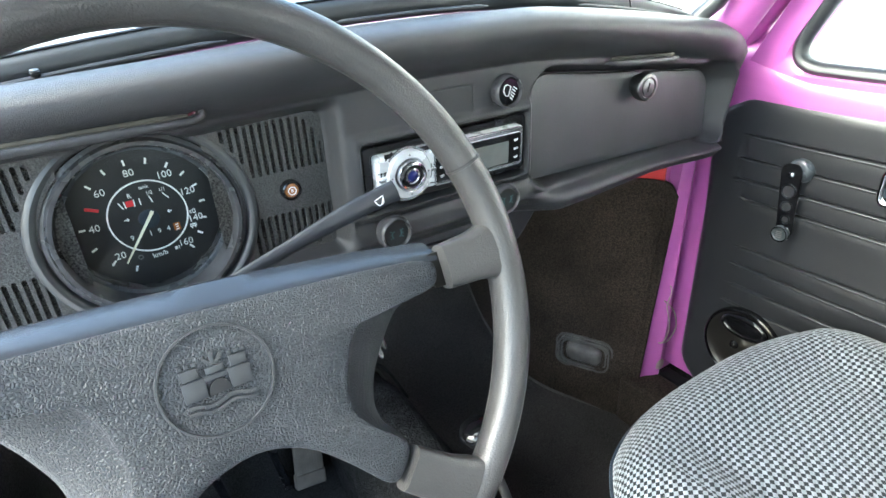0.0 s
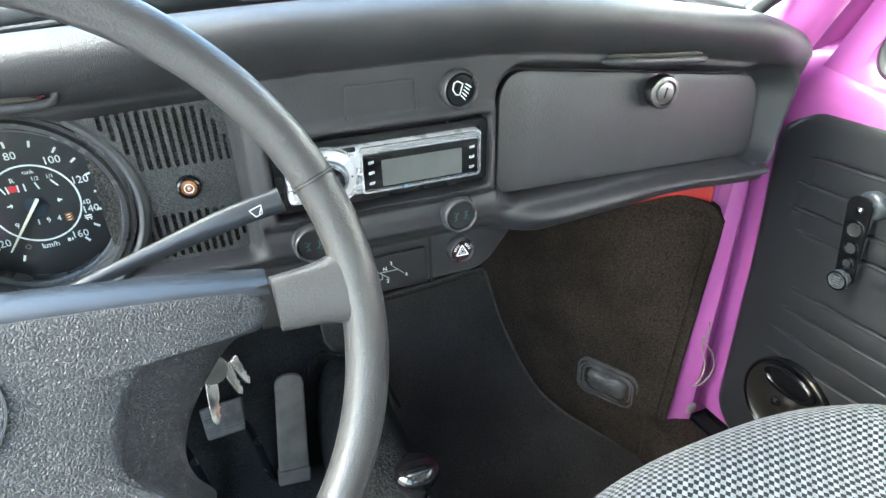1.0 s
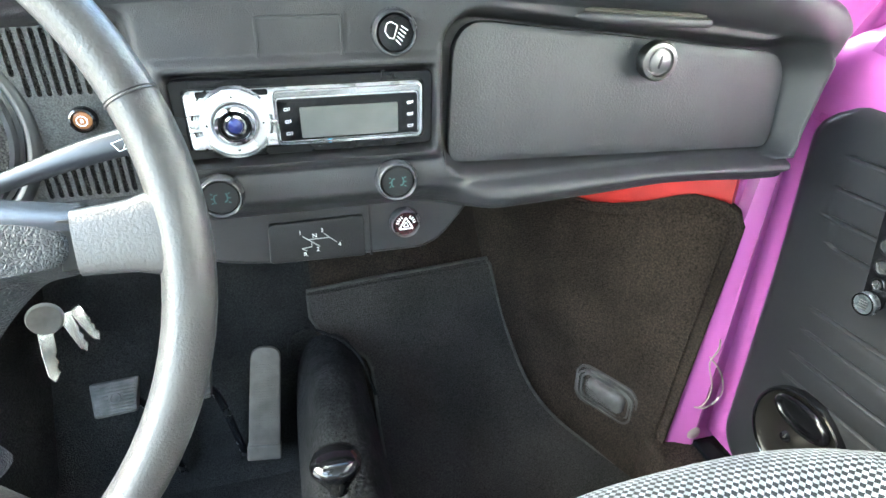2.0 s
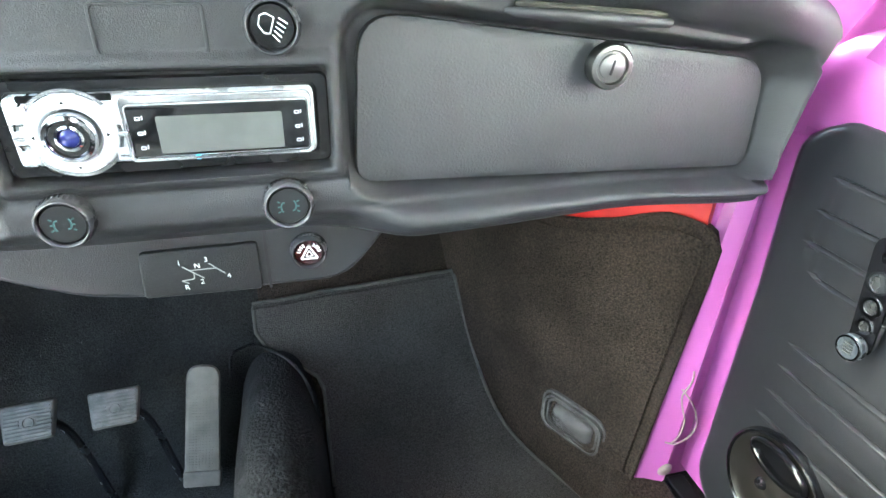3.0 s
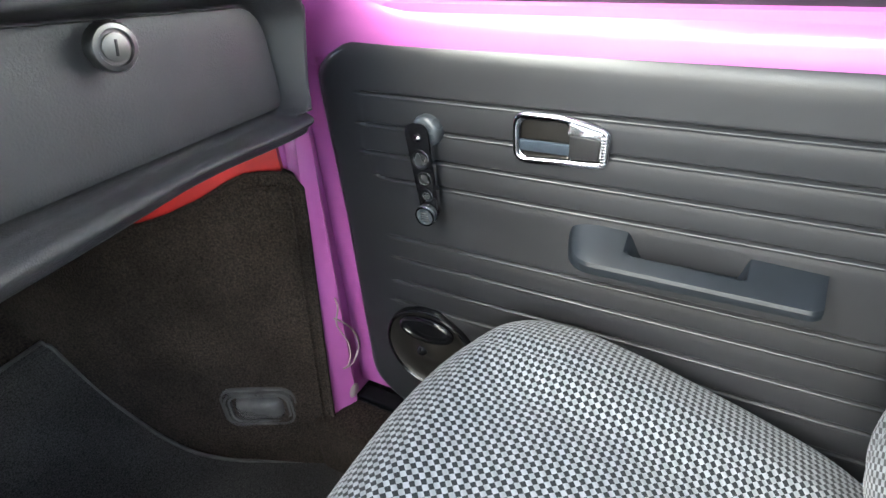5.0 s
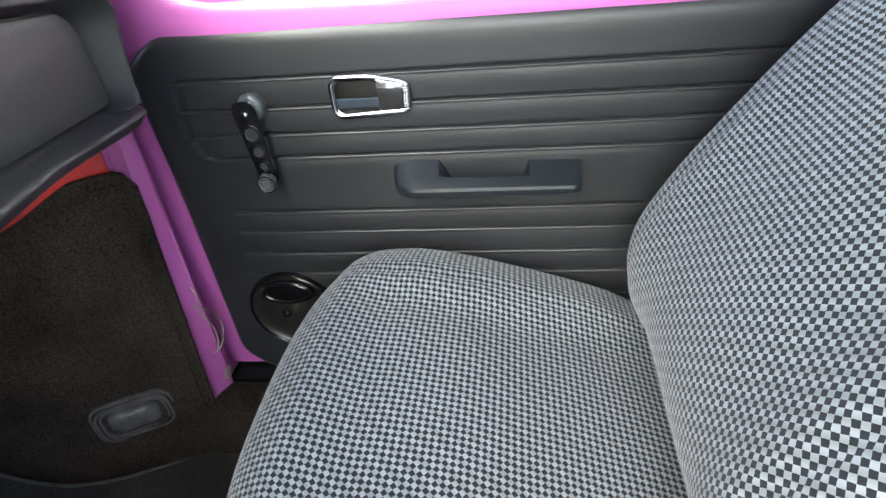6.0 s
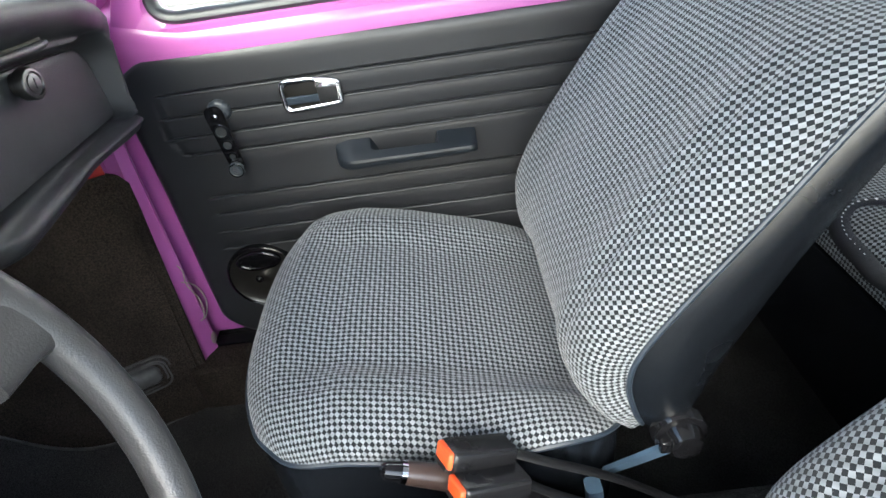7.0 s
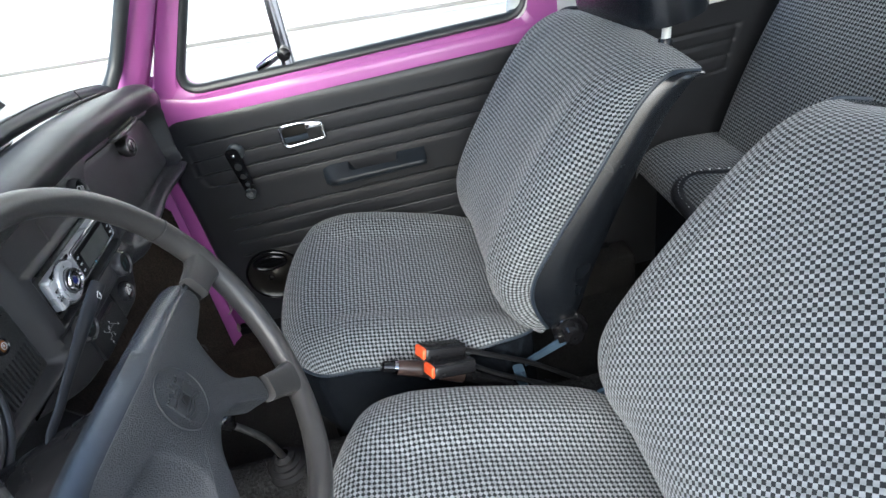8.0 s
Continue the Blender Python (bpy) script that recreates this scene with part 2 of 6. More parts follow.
EMBLEM = mat("smooth_moulded_vinyl", (0.038, 0.040, 0.043), 0.4, mottle=0.2, mottle_scale=40)
STRIP = mat("satin_hub_edge", (0.032, 0.037, 0.045), 0.24, mottle=0.25, mottle_scale=12, grain=700, grain_depth=0.00004)
SPEAKER = mat("satin_black_plastic", (0.006, 0.006, 0.007), 0.16, mottle=0.3, mottle_scale=20)
PADDLE = mat("matt_stalk_plastic", (0.020, 0.022, 0.027), 0.33, mottle=0.2, mottle_scale=30)
GLASS = bpy.data.materials.new("clear_glass")
GLASS.use_nodes = True
gn, gl_ = GLASS.node_tree.nodes, GLASS.node_tree.links
gt, gg, gm = gn.new("ShaderNodeBsdfTransparent"), gn.new("ShaderNodeBsdfGlossy"), gn.new("ShaderNodeMixShader")
gt.inputs["Color"].default_value = (0.95, 0.97, 0.96, 1)
gg.inputs["Roughness"].default_value = 0.02
gm.inputs["Fac"].default_value = 0.04
gl_.new(gt.outputs["BSDF"], gm.inputs[1])
gl_.new(gg.outputs["BSDF"], gm.inputs[2])
gl_.new(gm.outputs["Shader"], gn["Material Output"].inputs["Surface"])


# ---- mesh helpers ----
def part(name, bm, material, parent=None, label="", smooth=True, crease=38):
    """Links a bmesh as one mesh object, under a thing or a part."""
    me = bpy.data.meshes.new(name)
    bmesh.ops.recalc_face_normals(bm, faces=bm.faces)
    bm.to_mesh(me)
    bm.free()
    me.materials.append(material)
    if smooth:
        me.shade_smooth()
        me.set_sharp_from_angle(angle=radians(crease))
    ob = new(name, me)
    ob.parent = parent
    if label:
        ob["label"] = label
    return ob


def thing(name, label, category, group="", kind="", at=(0, 0, 0)):
    ob = new(name)
    ob.empty_display_size = 0.05
    ob.location = at
    bpy.context.view_layer.update()
    return tagged(ob, label, category, group, kind)


def rounded(w, h, r, n=5, cx=0.0, cy=0.0):
    """Outline of a rounded rectangle, anticlockwise."""
    pts = []
    for k, (sx, sy) in enumerate(((1, 1), (-1, 1), (-1, -1), (1, -1))):
        for i in range(n + 1):
            a = math.pi / 2 * (k + i / n)
            pts.append((cx + sx * (w / 2 - r) + r * math.cos(a), cy + sy * (h / 2 - r) + r * math.sin(a)))
    return pts


def circle(r, n=32, cx=0.0, cy=0.0):
    return [(cx + r * math.cos(2 * math.pi * i / n), cy + r * math.sin(2 * math.pi * i / n)) for i in range(n)]


def corner_round(pts, radii, n=5):
    """A polygon with its corners rounded; radii: one for all or one a corner."""
    out, m = [], len(pts)
    for i, p in enumerate(pts):
        r = radii if isinstance(radii, (int, float)) else radii[i]
        p, a, b = Vector(p), Vector(pts[i - 1]), Vector(pts[(i + 1) % m])
        if r <= 0:
            out.append(tuple(p))
            continue
        da, db = (a - p), (b - p)
        la, lb = min(r, da.length * 0.48), min(r, db.length * 0.48)
        s, e = p + da.normalized() * la, p + db.normalized() * lb
        for k in range(n + 1):
            t = k / n
            q = s * (1 - t) ** 2 + p * 2 * t * (1 - t) + e * t * t
            out.append(tuple(q))
    return out


def loft(rings, closed=True, cap=True, bm=None):
    """Skin over rings of points of equal count."""
    bm = bm or bmesh.new()
    rows = [[bm.verts.new(p) for p in ring] for ring in rings]
    for a, b in zip(rows, rows[1:]):
        n = len(a)
        for i in range(n if closed else n - 1):
            j = (i + 1) % n
            bm.faces.new((a[i], a[j], b[j], b[i]))
    if cap and closed:
        bm.faces.new(rows[0][::-1])
        bm.faces.new(rows[-1])
    return bm


def prism(outline, depth, m, bevel=0.0, back=True, bm=None):
    """Outline (x, y) raised from z=0 to z=depth in the frame m, with a bevelled upper edge."""
    def inset(pts, d):
        out, k = [], len(pts)
        for i in range(k):
            p, a, b = Vector(pts[i]), Vector(pts[i - 1]), Vector(pts[(i + 1) % k])
            t = (b - a)
            t = t.normalized() if t.length > 1e-9 else Vector((1, 0))
            out.append(tuple(p + Vector((-t.y, t.x)) * d))
        return out
    rings = [[m @ Vector((x, y, 0)) for x, y in outline]]
    if bevel > 0:
        steps = 3
        for k in range(steps + 1):
            a = math.pi / 2 * k / steps
            ring = inset(outline, bevel * (1 - math.cos(a)))
            rings.append([m @ Vector((x, y, depth - bevel + bevel * math.sin(a))) for x, y in ring])
    else:
        rings.append([m @ Vector((x, y, depth)) for x, y in outline])
    return loft(rings, bm=bm)


def ring_plate(outer, inner, depth, m, bevel=0.0, bm=None):
    """A flat frame between two outlines of equal count."""
    bm = bm or bmesh.new()
    levels = []
    for pts, z in ((inner, 0), (outer, 0), (outer, depth - bevel), ([tuple(Vector(o).lerp(Vector(i), 0.12 if bevel else 0)) for o, i in zip(outer, inner)], depth),
                   ([tuple(Vector(i).lerp(Vector(o), 0.12 if bevel else 0)) for o, i in zip(outer, inner)], depth), (inner, depth - bevel)):
        levels.append([bm.verts.new(m @ Vector((x, y, z))) for x, y in pts])
    for a, b in zip(levels, levels[1:] + levels[:1]):
        n = len(a)
        for i in range(n):
            j = (i + 1) % n
            try:
                bm.faces.new((a[i], a[j], b[j], b[i]))
            except ValueError:
                pass
    return bm


def revolve(profile, m, n=40, bm=None):
    """A profile of (radius, z) turned about z in the frame m."""
    rings = [[m @ Vector((max(r, 1e-5) * math.cos(2 * math.pi * i / n), max(r, 1e-5) * math.sin(2 * math.pi * i / n), z)) for i in range(n)] for r, z in profile]
    return loft(rings, cap=False, bm=bm)


def smooth_path(pts, n):
    """n points of a Catmull-Rom curve through pts."""
    pts = [Vector(p) for p in pts]
    ext = [2 * pts[0] - pts[1]] + pts + [2 * pts[-1] - pts[-2]]
    out, segs = [], len(pts) - 1
    for k in range(n):
        u = k / (n - 1) * segs
        i = min(int(u), segs - 1)
        t = u - i
        a, b, c, d = ext[i:i + 4]
        out.append(0.5 * ((2 * b) + (c - a) * t + (2 * a - 5 * b + 4 * c - d) * t * t + (3 * b - a - 3 * c + d) * t ** 3))
    return out


def tube(pts, radius, seg=10, n=None, flat=1.0, side=None, bm=None):
    """A tube along pts; radius: a number or one a point; flat squeezes it along its own normal."""
    if n:
        rad = radius if not isinstance(radius, (int, float)) else None
        pts = smooth_path(pts, n)
        if rad:
            radius = [float(np.interp(i / (n - 1), np.linspace(0, 1, len(rad)), rad)) for i in range(n)]
    pts = [Vector(p) for p in pts]
    rings, up = [], Vector(side or (0.12, 0.31, 0.94))
    for i, p in enumerate(pts):
        t = (pts[min(i + 1, len(pts) - 1)] - pts[max(i - 1, 0)]).normalized()
        a = t.cross(up)
        a = a.normalized() if a.length > 1e-5 else t.orthogonal().normalized()
        b = a.cross(t)
        up = b
        r = radius if isinstance(radius, (int, float)) else radius[i]
        rings.append([p + a * (r * math.cos(2 * math.pi * k / seg)) + b * (r * flat * math.sin(2 * math.pi * k / seg)) for k in range(seg)])
    return loft(rings, bm=bm)


def box(size, m, bevel=0.003, bm=None):
    """A box centred in the frame m with rounded edges."""
    sx, sy, sz = size
    b = min(bevel, sx * 0.45, sy * 0.45, sz * 0.45)
    out = rounded(sx, sy, b, 3)
    def shrink(d):
        return rounded(sx - 2 * d, sy - 2 * d, max(b - d, 1e-4), 3)
    rings = []
    for k in range(4):
        a = math.pi / 2 * k / 3
        rings.append([m @ Vector((x, y, -sz / 2 + b - b * math.cos(math.pi / 2 - a))) for x, y in shrink(b * (1 - math.sin(a)) * 0.98)])
    rings[0] = [m @ Vector((x, y, -sz / 2)) for x, y in shrink(b * 0.98)]
    for k in range(4):
        a = math.pi / 2 * (1 - k / 3)
        rings.append([m @ Vector((x, y, sz / 2 - b + b * math.sin(math.pi / 2 - a))) for x, y in shrink(b * (1 - math.sin(a)) * 0.98)])
    return loft(rings, bm=bm)


def grid(fn, nu, nv, bm=None, uv=None, thick=None):
    """A sheet fn(u, v) with u, v from 0 to 1. uv: fn for the UV map. thick: an offset that gives it a back."""
    bm = bm or bmesh.new()
    vs = [[bm.verts.new(fn(i / nu, j / nv)) for i in range(nu + 1)] for j in range(nv + 1)]
    lay = bm.loops.layers.uv.new("UVMap") if uv else None
    for j in range(nv):
        for i in range(nu):
            f = bm.faces.new((vs[j][i], vs[j][i + 1], vs[j + 1][i + 1], vs[j + 1][i]))
            if uv:
                for lo, (a, b) in zip(f.loops, ((i, j), (i + 1, j), (i + 1, j + 1), (i, j + 1))):
                    lo[lay].uv = uv(a / nu, b / nv)
    if thick is not None:
        t = Vector(thick)
        back = [[bm.verts.new(v.co + t) for v in row] for row in vs]
        for j in range(nv):
            for i in range(nu):
                bm.faces.new((back[j + 1][i], back[j + 1][i + 1], back[j][i + 1], back[j][i]))

        def rim(rows):
            return rows[0][:nu] + [rows[j][nu] for j in range(nv)] + rows[nv][:0:-1] + [rows[j][0] for j in range(nv, 0, -1)]
        near, far = rim(vs), rim(back)
        for i in range(len(near)):
            bm.faces.new((near[i - 1], far[i - 1], far[i], near[i]))
    return bm


def step(x, a, b):
    """Smooth rise from 0 at a to 1 at b."""
    t = min(max((x - a) / (b - a), 0.0), 1.0)
    return t * t * (3 - 2 * t)


def bumpf(x, c, w):
    return math.exp(-((x - c) / w) ** 2)


def writing(text, size, m, material, parent, name="lettering", depth=0.0002):
    """Flat raised letters in the frame m, centred."""
    cu = bpy.data.curves.new(name, "FONT")
    cu.body, cu.size, cu.align_x, cu.align_y, cu.extrude, cu.resolution_u = text, size, "CENTER", "CENTER", depth, 2
    tmp = bpy.data.objects.new(name, cu)
    scene.collection.objects.link(tmp)
    bpy.context.view_layer.update()
    me = bpy.data.meshes.new_from_object(tmp.evaluated_get(bpy.context.evaluated_depsgraph_get()))
    bpy.data.objects.remove(tmp)
    me.transform(m)
    me.materials.clear()
    me.materials.append(material)
    ob = new(name, me)
    ob.parent = parent
    return ob


def bar(a, b, w, m, z=0.0003, bm=None):
    """A thin raised line from a to b (x, y) in the frame m."""
    a, b = Vector(a), Vector(b)
    d = (b - a).normalized()
    s = Vector((-d.y, d.x)) * w / 2
    pts = [tuple(a - s), tuple(b - s), tuple(b + s), tuple(a + s)]
    return prism(pts, z, m, bm=bm)


def facing(x, y, z, tip=0.0, turn=0.0):
    """A frame whose z looks at the driver (-y), x to the right, y up. tip: leans back, degrees."""
    return pose(x, y, z, 90 - tip, 0, turn)


def side(x, y, z):
    """A frame on the passenger side: x runs backwards, y up, z into the cabin."""
    return Matrix(((0, 0, -1, x), (-1, 0, 0, y), (0, 1, 0, z), (0, 0, 0, 1)))


FLOOR = -0.235
# ---- setting: outside ----
ground = part("ground", grid(lambda u, v: (-400 + 800 * u, -400 + 800 * v, -0.5), 8, 8, thick=(0, 0, -0.3)), CONCRETE)
tagged(ground, "pale sunlit concrete yard beside the car", "ground", kind="structure")
yard_wall = part("wall_yard", box((0.2, 60, 6), pose(6.35, 1.5, 2.42, 0, 0, -18.5), 0.01), RENDERED)
tagged(yard_wall, "white rendered yard wall in bright daylight", "wall", kind="structure")
part("trim", box((0.03, 60, 0.035), pose(6.23, 1.54, -0.44, 0, 0, -18.5), 0.005), GREYSTRIP, yard_wall, "grey band along the foot of the wall")


# Bonnet added out of view to keep sky light out of the footwell.
def bonnet_pt(u, v):
    e = 2 * u - 1
    y = np.interp(v, [0, 0.1, 0.5, 1], [0.19, 0.25, 0.75, 1.15]) - 0.12 * abs(e) ** 2.2 * (1 - v)
    z = np.interp(v, [0, 0.1, 0.5, 1], [0.53, 0.525, 0.42, 0.05]) - (0.05 + 0.3 * v) * abs(e) ** 3
    return (0.015 + e * (0.50 - 0.1 * v), float(y), float(z))


bonnet = part("bonnet", grid(bonnet_pt, 24, 24, thick=(0, 0, -0.02)), PAINT)
tagged(bonnet, "violet-pink bonnet out of view, added to shield the footwell from sky light", "bonnet", kind="structure")

# ---- setting: cabin shell ----
floor = part("floor", box((1.16, 2.3, 0.03), pose(0.015, -0.75, FLOOR - 0.015), 0.004), FOOTWELL)
tagged(floor, "black carpeted car floor", "floor", kind="structure")


def tunnel_pt(u, v):
    y = 0.42 - 1.6 * v
    a = math.pi * u
    h = -FLOOR + 0.01 + 0.010 * step(y, 0.1, 0.25) - 0.042 * step(y, 0.22, 0.41)
    w = 0.06 + 0.025 * step(-y, -0.15, 0.25)
    c, s = math.cos(a), math.sin(a)
    return (-w * (abs(c) ** 0.7) * (1 if c > 0 else -1) * (1 + 0.18 * (1 - s)), y, FLOOR + h * s ** 0.75)


tunnel = part("floor_tunnel", grid(tunnel_pt, 24, 40), TUNNEL)
tagged(tunnel, "black pile carpet over the centre tunnel", "floor", kind="structure")
part("trim", tube([(-0.066, 0.392, -0.04), (-0.060, 0.394, 0.000), (-0.045, 0.415, -0.004), (-0.028, 0.430, -0.012), (0.006, 0.402, -0.012), (0.030, 0.366, -0.008), (0.050, 0.326, -0.018), (0.066, 0.285, -0.06)], 0.0026, 8, 40), TUNNEL, tunnel, "bound edge of the tunnel carpet")


def toe_pt(u, v):
    x = -0.56 + 0.545 * u
    p = smooth_toe(v)
    return (x, p[0] + 0.08 * max(x, -0.1), p[1])


def smooth_toe(v):
    ys = np.interp(v, [0, 0.15, 0.5, 0.62, 1], [0.33, 0.378, 0.478, 0.505, 0.54]) + 0.0
    zs = np.interp(v, [0, 0.15, 0.5, 0.62, 1], [FLOOR + 0.002, FLOOR + 0.03, 0.045, 0.12, 0.5])
    return float(ys), float(zs)


toe = part("wall_front", grid(toe_pt, 12, 40, thick=(0, 0.03, -0.01)), FOOTWELL)
tagged(toe, "black carpeted toe board below the dashboard", "wall", kind="structure")
part("carpet_strip", grid(lambda u, v: (-0.015 + 0.455 * u, smooth_toe(v)[0] + 0.08 * (-0.015 + 0.455 * u), smooth_toe(v)[1]), 12, 40, thick=(0, 0.03, -0.01)), CARPET, toe, "brown-black carpet on the passenger side")


def kick_pt(u, v):
    # from the hinge pillar forward and inward
    x1, y0, y1 = 0.29, 0.121, 0.55
    s, z0 = u, FLOOR
    top = float(np.interp(s, [0, 0.010, 0.024, 0.05, 0.10, 0.15, 0.193, 0.276, 0.37, 0.45, 1.0], [0.258, 0.271, 0.279, 0.285, 0.2865, 0.285, 0.2765, 0.2555, 0.238, 0.228, 0.22]))
    z = z0 + (top - z0) * v
    b = 0.0024 * math.sin(9 * s + 3 * v)
    x0 = 0.514 + 0.108 * z
    return (x0 + (x1 - x0) * s - b, y0 + (y1 - y0) * s, z)


kick = part("wall_kick_panel", grid(kick_pt, 84, 40, thick=(0.012, 0.008, 0)), CARPET)
tagged(kick, "black carpet kick panel beside the passenger footwell", "wall", kind="structure")
part("trim", tube([kick_pt(0.0, v / 12) for v in range(0, 12)] + [kick_pt(u / 60, 1.0) for u in range(0, 61)], 0.0030, 8, 60), CARPET, kick, "stitched binding along the carpet edge")
hem = [Vector(kick_pt(0.032, v / 12)) + Vector((-0.003, -0.0015, 0)) for v in range(0, 12)] + [Vector(kick_pt(0.04 + u / 20, 0.968)) + Vector((-0.003, -0.0015, 0)) for u in range(0, 15)]
part("trim", tube(hem, 0.0016, 6, 60), CARPET, kick, "stitched hem line")
part("trim", grid(lambda u, v: (0.537 - 0.211 * u, 0.147 + 0.354 * u, 0.22 + 0.2 * v), 2, 2, thick=(0.01, 0.006, 0)), RED, kick, "red painted steel showing above the carpet")
# pressed vent cover in the kick panel
KD = Vector((0.29 - 0.517, 0.55 - 0.108, 0)).normalized()
KN = Vector((-KD.y, KD.x, 0))
KM = Matrix(((-KD.x, 0, KN.x, 0.4545), (-KD.y, 0, KN.y, 0.2260), (0, 1, 0, -0.097), (0, 0, 0, 1))) @ Matrix.Scale(1.0, 4)
vent = thing("kick_vent_cover", "pressed black vinyl vent cover with stepped oval rim", "vent cover")
for k, (w, h) in enumerate(((0.122, 0.082), (0.110, 0.070), (0.098, 0.059))):
    o, i = rounded(w, h, 0.024 - 0.003 * k, 6), rounded(w - 0.009, h - 0.009, 0.021 - 0.003 * k, 6)
    part("rim", ring_plate(o, i, 0.005 + 0.003 * (k % 2) + 0.001 * k, KM, 0.002), BADGE, vent)
part("cover", loft([[KM @ Vector((x, y, z)) for x, y in rounded(0.080 * k, 0.044 * k, 0.015 * k, 6)] for k, z in ((1.0, 0.0), (0.97, 0.006), (0.88, 0.0105), (0.72, 0.0135), (0.5, 0.0155), (0.25, 0.0165), (0.03, 0.0168))]), BADGE, vent, "glossy raised centre")

# hinge pillar, sill, windscreen pillars
def pillar_ring(z):
    """The hinge pillar's section: narrower higher up, where it leans outwards."""
    xe, xs = 0.512 + 0.108 * min(z, 0.34), 0.552 + 0.035 * z
    mid = 0.5 * (xe + xs)
    pts = [(xe + 0.025, 0.20), (xe + 0.003, 0.128), (xe + 0.001, 0.123), (mid - 0.004, 0.117), (mid + 0.008, 0.110), (xs - 0.006, 0.106), (xs - 0.001, 0.108), (xs, 0.113), (xs, 0.20)]
    return [Vector((x, y, z)) for x, y in pts]


pillar = part("pillar_hinge", loft([pillar_ring(-0.118 + 0.66 * k / 16) for k in range(17)]), PAINT)
tagged(pillar, "violet-pink painted door hinge pillar", "pillar", kind="structure")
part("trim", revolve([(0.0, 0.003), (0.008, 0.003), (0.011, 0.001), (0.012, 0)], side(0.5385, 0.1035, -0.089) @ pose(0, 0, 0, 0, 90, 0), 20), WIRE, pillar, "pale round blanking plug")
part("return", box((0.05, 0.07, 0.30), pose(0.574, 0.185, 0.36), 0.006), PAINT, pillar)
part("outer_panel", box((0.03, 0.30, 0.60), pose(0.655, 0.17, 0.10), 0.01), PAINT, pillar)
part("outer_panel", box((0.10, 0.02, 0.69), pose(0.612, 0.137, 0.145), 0.004), PAINT, pillar)
sill = part("sill", box((0.12, 1.1, 0.10), pose(0.565, -0.38, FLOOR + 0.050), 0.012), FOOTWELL)
tagged(sill, "black carpeted door sill", "sill", kind="structure")
part("flap", box((0.075, 0.115, 0.12), pose(0.5125, 0.092, -0.177), 0.012), CARPET, sill, "bound carpet end wrapped over the sill")
part("trim", box((0.03, 1.0, 0.012), pose(0.575, -0.38, -0.134), 0.004), RUBBER, sill, "black rubber sill strip")


def a_pillar(sx, ox):
    pts = [(0.530, 0.115, 0.46), (0.530, 0.066, 0.55), (0.529, -0.025, 0.70), (0.505, -0.15, 0.90), (0.48, -0.20, 0.97)]
    return tube([(ox + sx * (x - ox), y, z) for x, y, z in pts], [0.036, 0.035, 0.034, 0.030, 0.03], 14, 20, 0.8)


for s_, nm in ((1, "pillar_right"), (-1, "pillar_left")):
    tagged(part(nm, a_pillar(s_, 0.015), PAINT), "violet-pink painted windscreen pillar", "pillar", kind="structure")


# Added filler rails that block the bright outside in the pillar gap.
for s_ in (1, -1):
    rail = [(0.612, 0.150, 0.44), (0.610, 0.098, 0.53), (0.606, 0.004, 0.68), (0.580, -0.105, 0.86), (0.55, -0.15, 0.93)]
    tagged(part("pillar_filler", tube([(0.015 + s_ * (x - 0.015), y, z) for x, y, z in rail], 0.034, 12, 20), PAINT), "violet-pink filler rail closing the gap beside the windscreen pillar", "pillar", kind="structure")


def screen_pt(u, v, inset=0.0):
    e = (2 * u - 1)
    # rounded lower and upper corners
    curl = 0.035 * max(0, 1 - v / 0.14) ** 2 + 0.035 * max(0, 1 - (1 - v) / 0.14) ** 2
    x = 0.015 + e * (0.472 - 0.03 * v - curl)
    y = 0.064 + 0.014 * abs(e) ** 3 - 0.21 * v
    z = 0.618 - (0.060 if e > 0 else 0.034) * e ** 2 + 0.335 * v
    return (x, y, z)


def screen_edge(n=24):
    out = []
    for k in range(n):
        out.append((k / n, 0.0))
    for k in range(n // 2):
        out.append((1.0, k / (n // 2)))
    for k in range(n):
        out.append((1 - k / n, 1.0))
    for k in range(n // 2):
        out.append((0.0, 1 - k / (n // 2)))
    return out


windscreen = part("window_1", grid(lambda u, v: screen_pt(u, v), 24, 12, thick=(0, 0.004, 0.003)), GLASS)
windscreen.visible_shadow = False
tagged(windscreen, "clear curved windscreen glass in a black rubber seal", "window", kind="structure")
loop = [Vector(screen_pt(*p)) for p in screen_edge()]
part("seal", tube(loop + [loop[0]], 0.0125, 10), SEALGREY, windscreen, "weathered rubber seal")
part("clip", tube([(0.288, 0.046, 0.590), (0.288, 0.051, 0.606)], 0.0012, 6), PLASTIC, windscreen, "small clip on the seal")
part("trim", tube([Vector(screen_pt(0.04 + 0.92 * u / 20, 0.0)) + Vector((0, -0.006, 0.0115)) for u in range(21)], 0.0012, 6), PLASTIC, windscreen, "thin dark lip along the seal")

wiper = thing("windscreen_wiper", "parked black wiper blade outside the windscreen", "wiper", at=(0.0, 0.08, 0.63))
part("blade", box((0.36, 0.006, 0.010), pose(-0.02, 0.0, 0.008, -25), 0.002), RUBBER, wiper, "black rubber blade")
part("bridge", tube([(-0.17, 0.003, 0.012), (-0.08, 0.008, 0.020), (-0.02, 0.009, 0.022), (0.06, 0.008, 0.020), (0.145, 0.003, 0.012)], 0.004, 8, 20), PLASTIC, wiper)
part("arm", tube([(-0.02, 0.009, 0.022), (-0.14, 0.012, 0.012), (-0.22, 0.012, -0.012), (-0.24, 0.012, -0.035)], 0.005, 8, 20), PLASTIC, wiper)


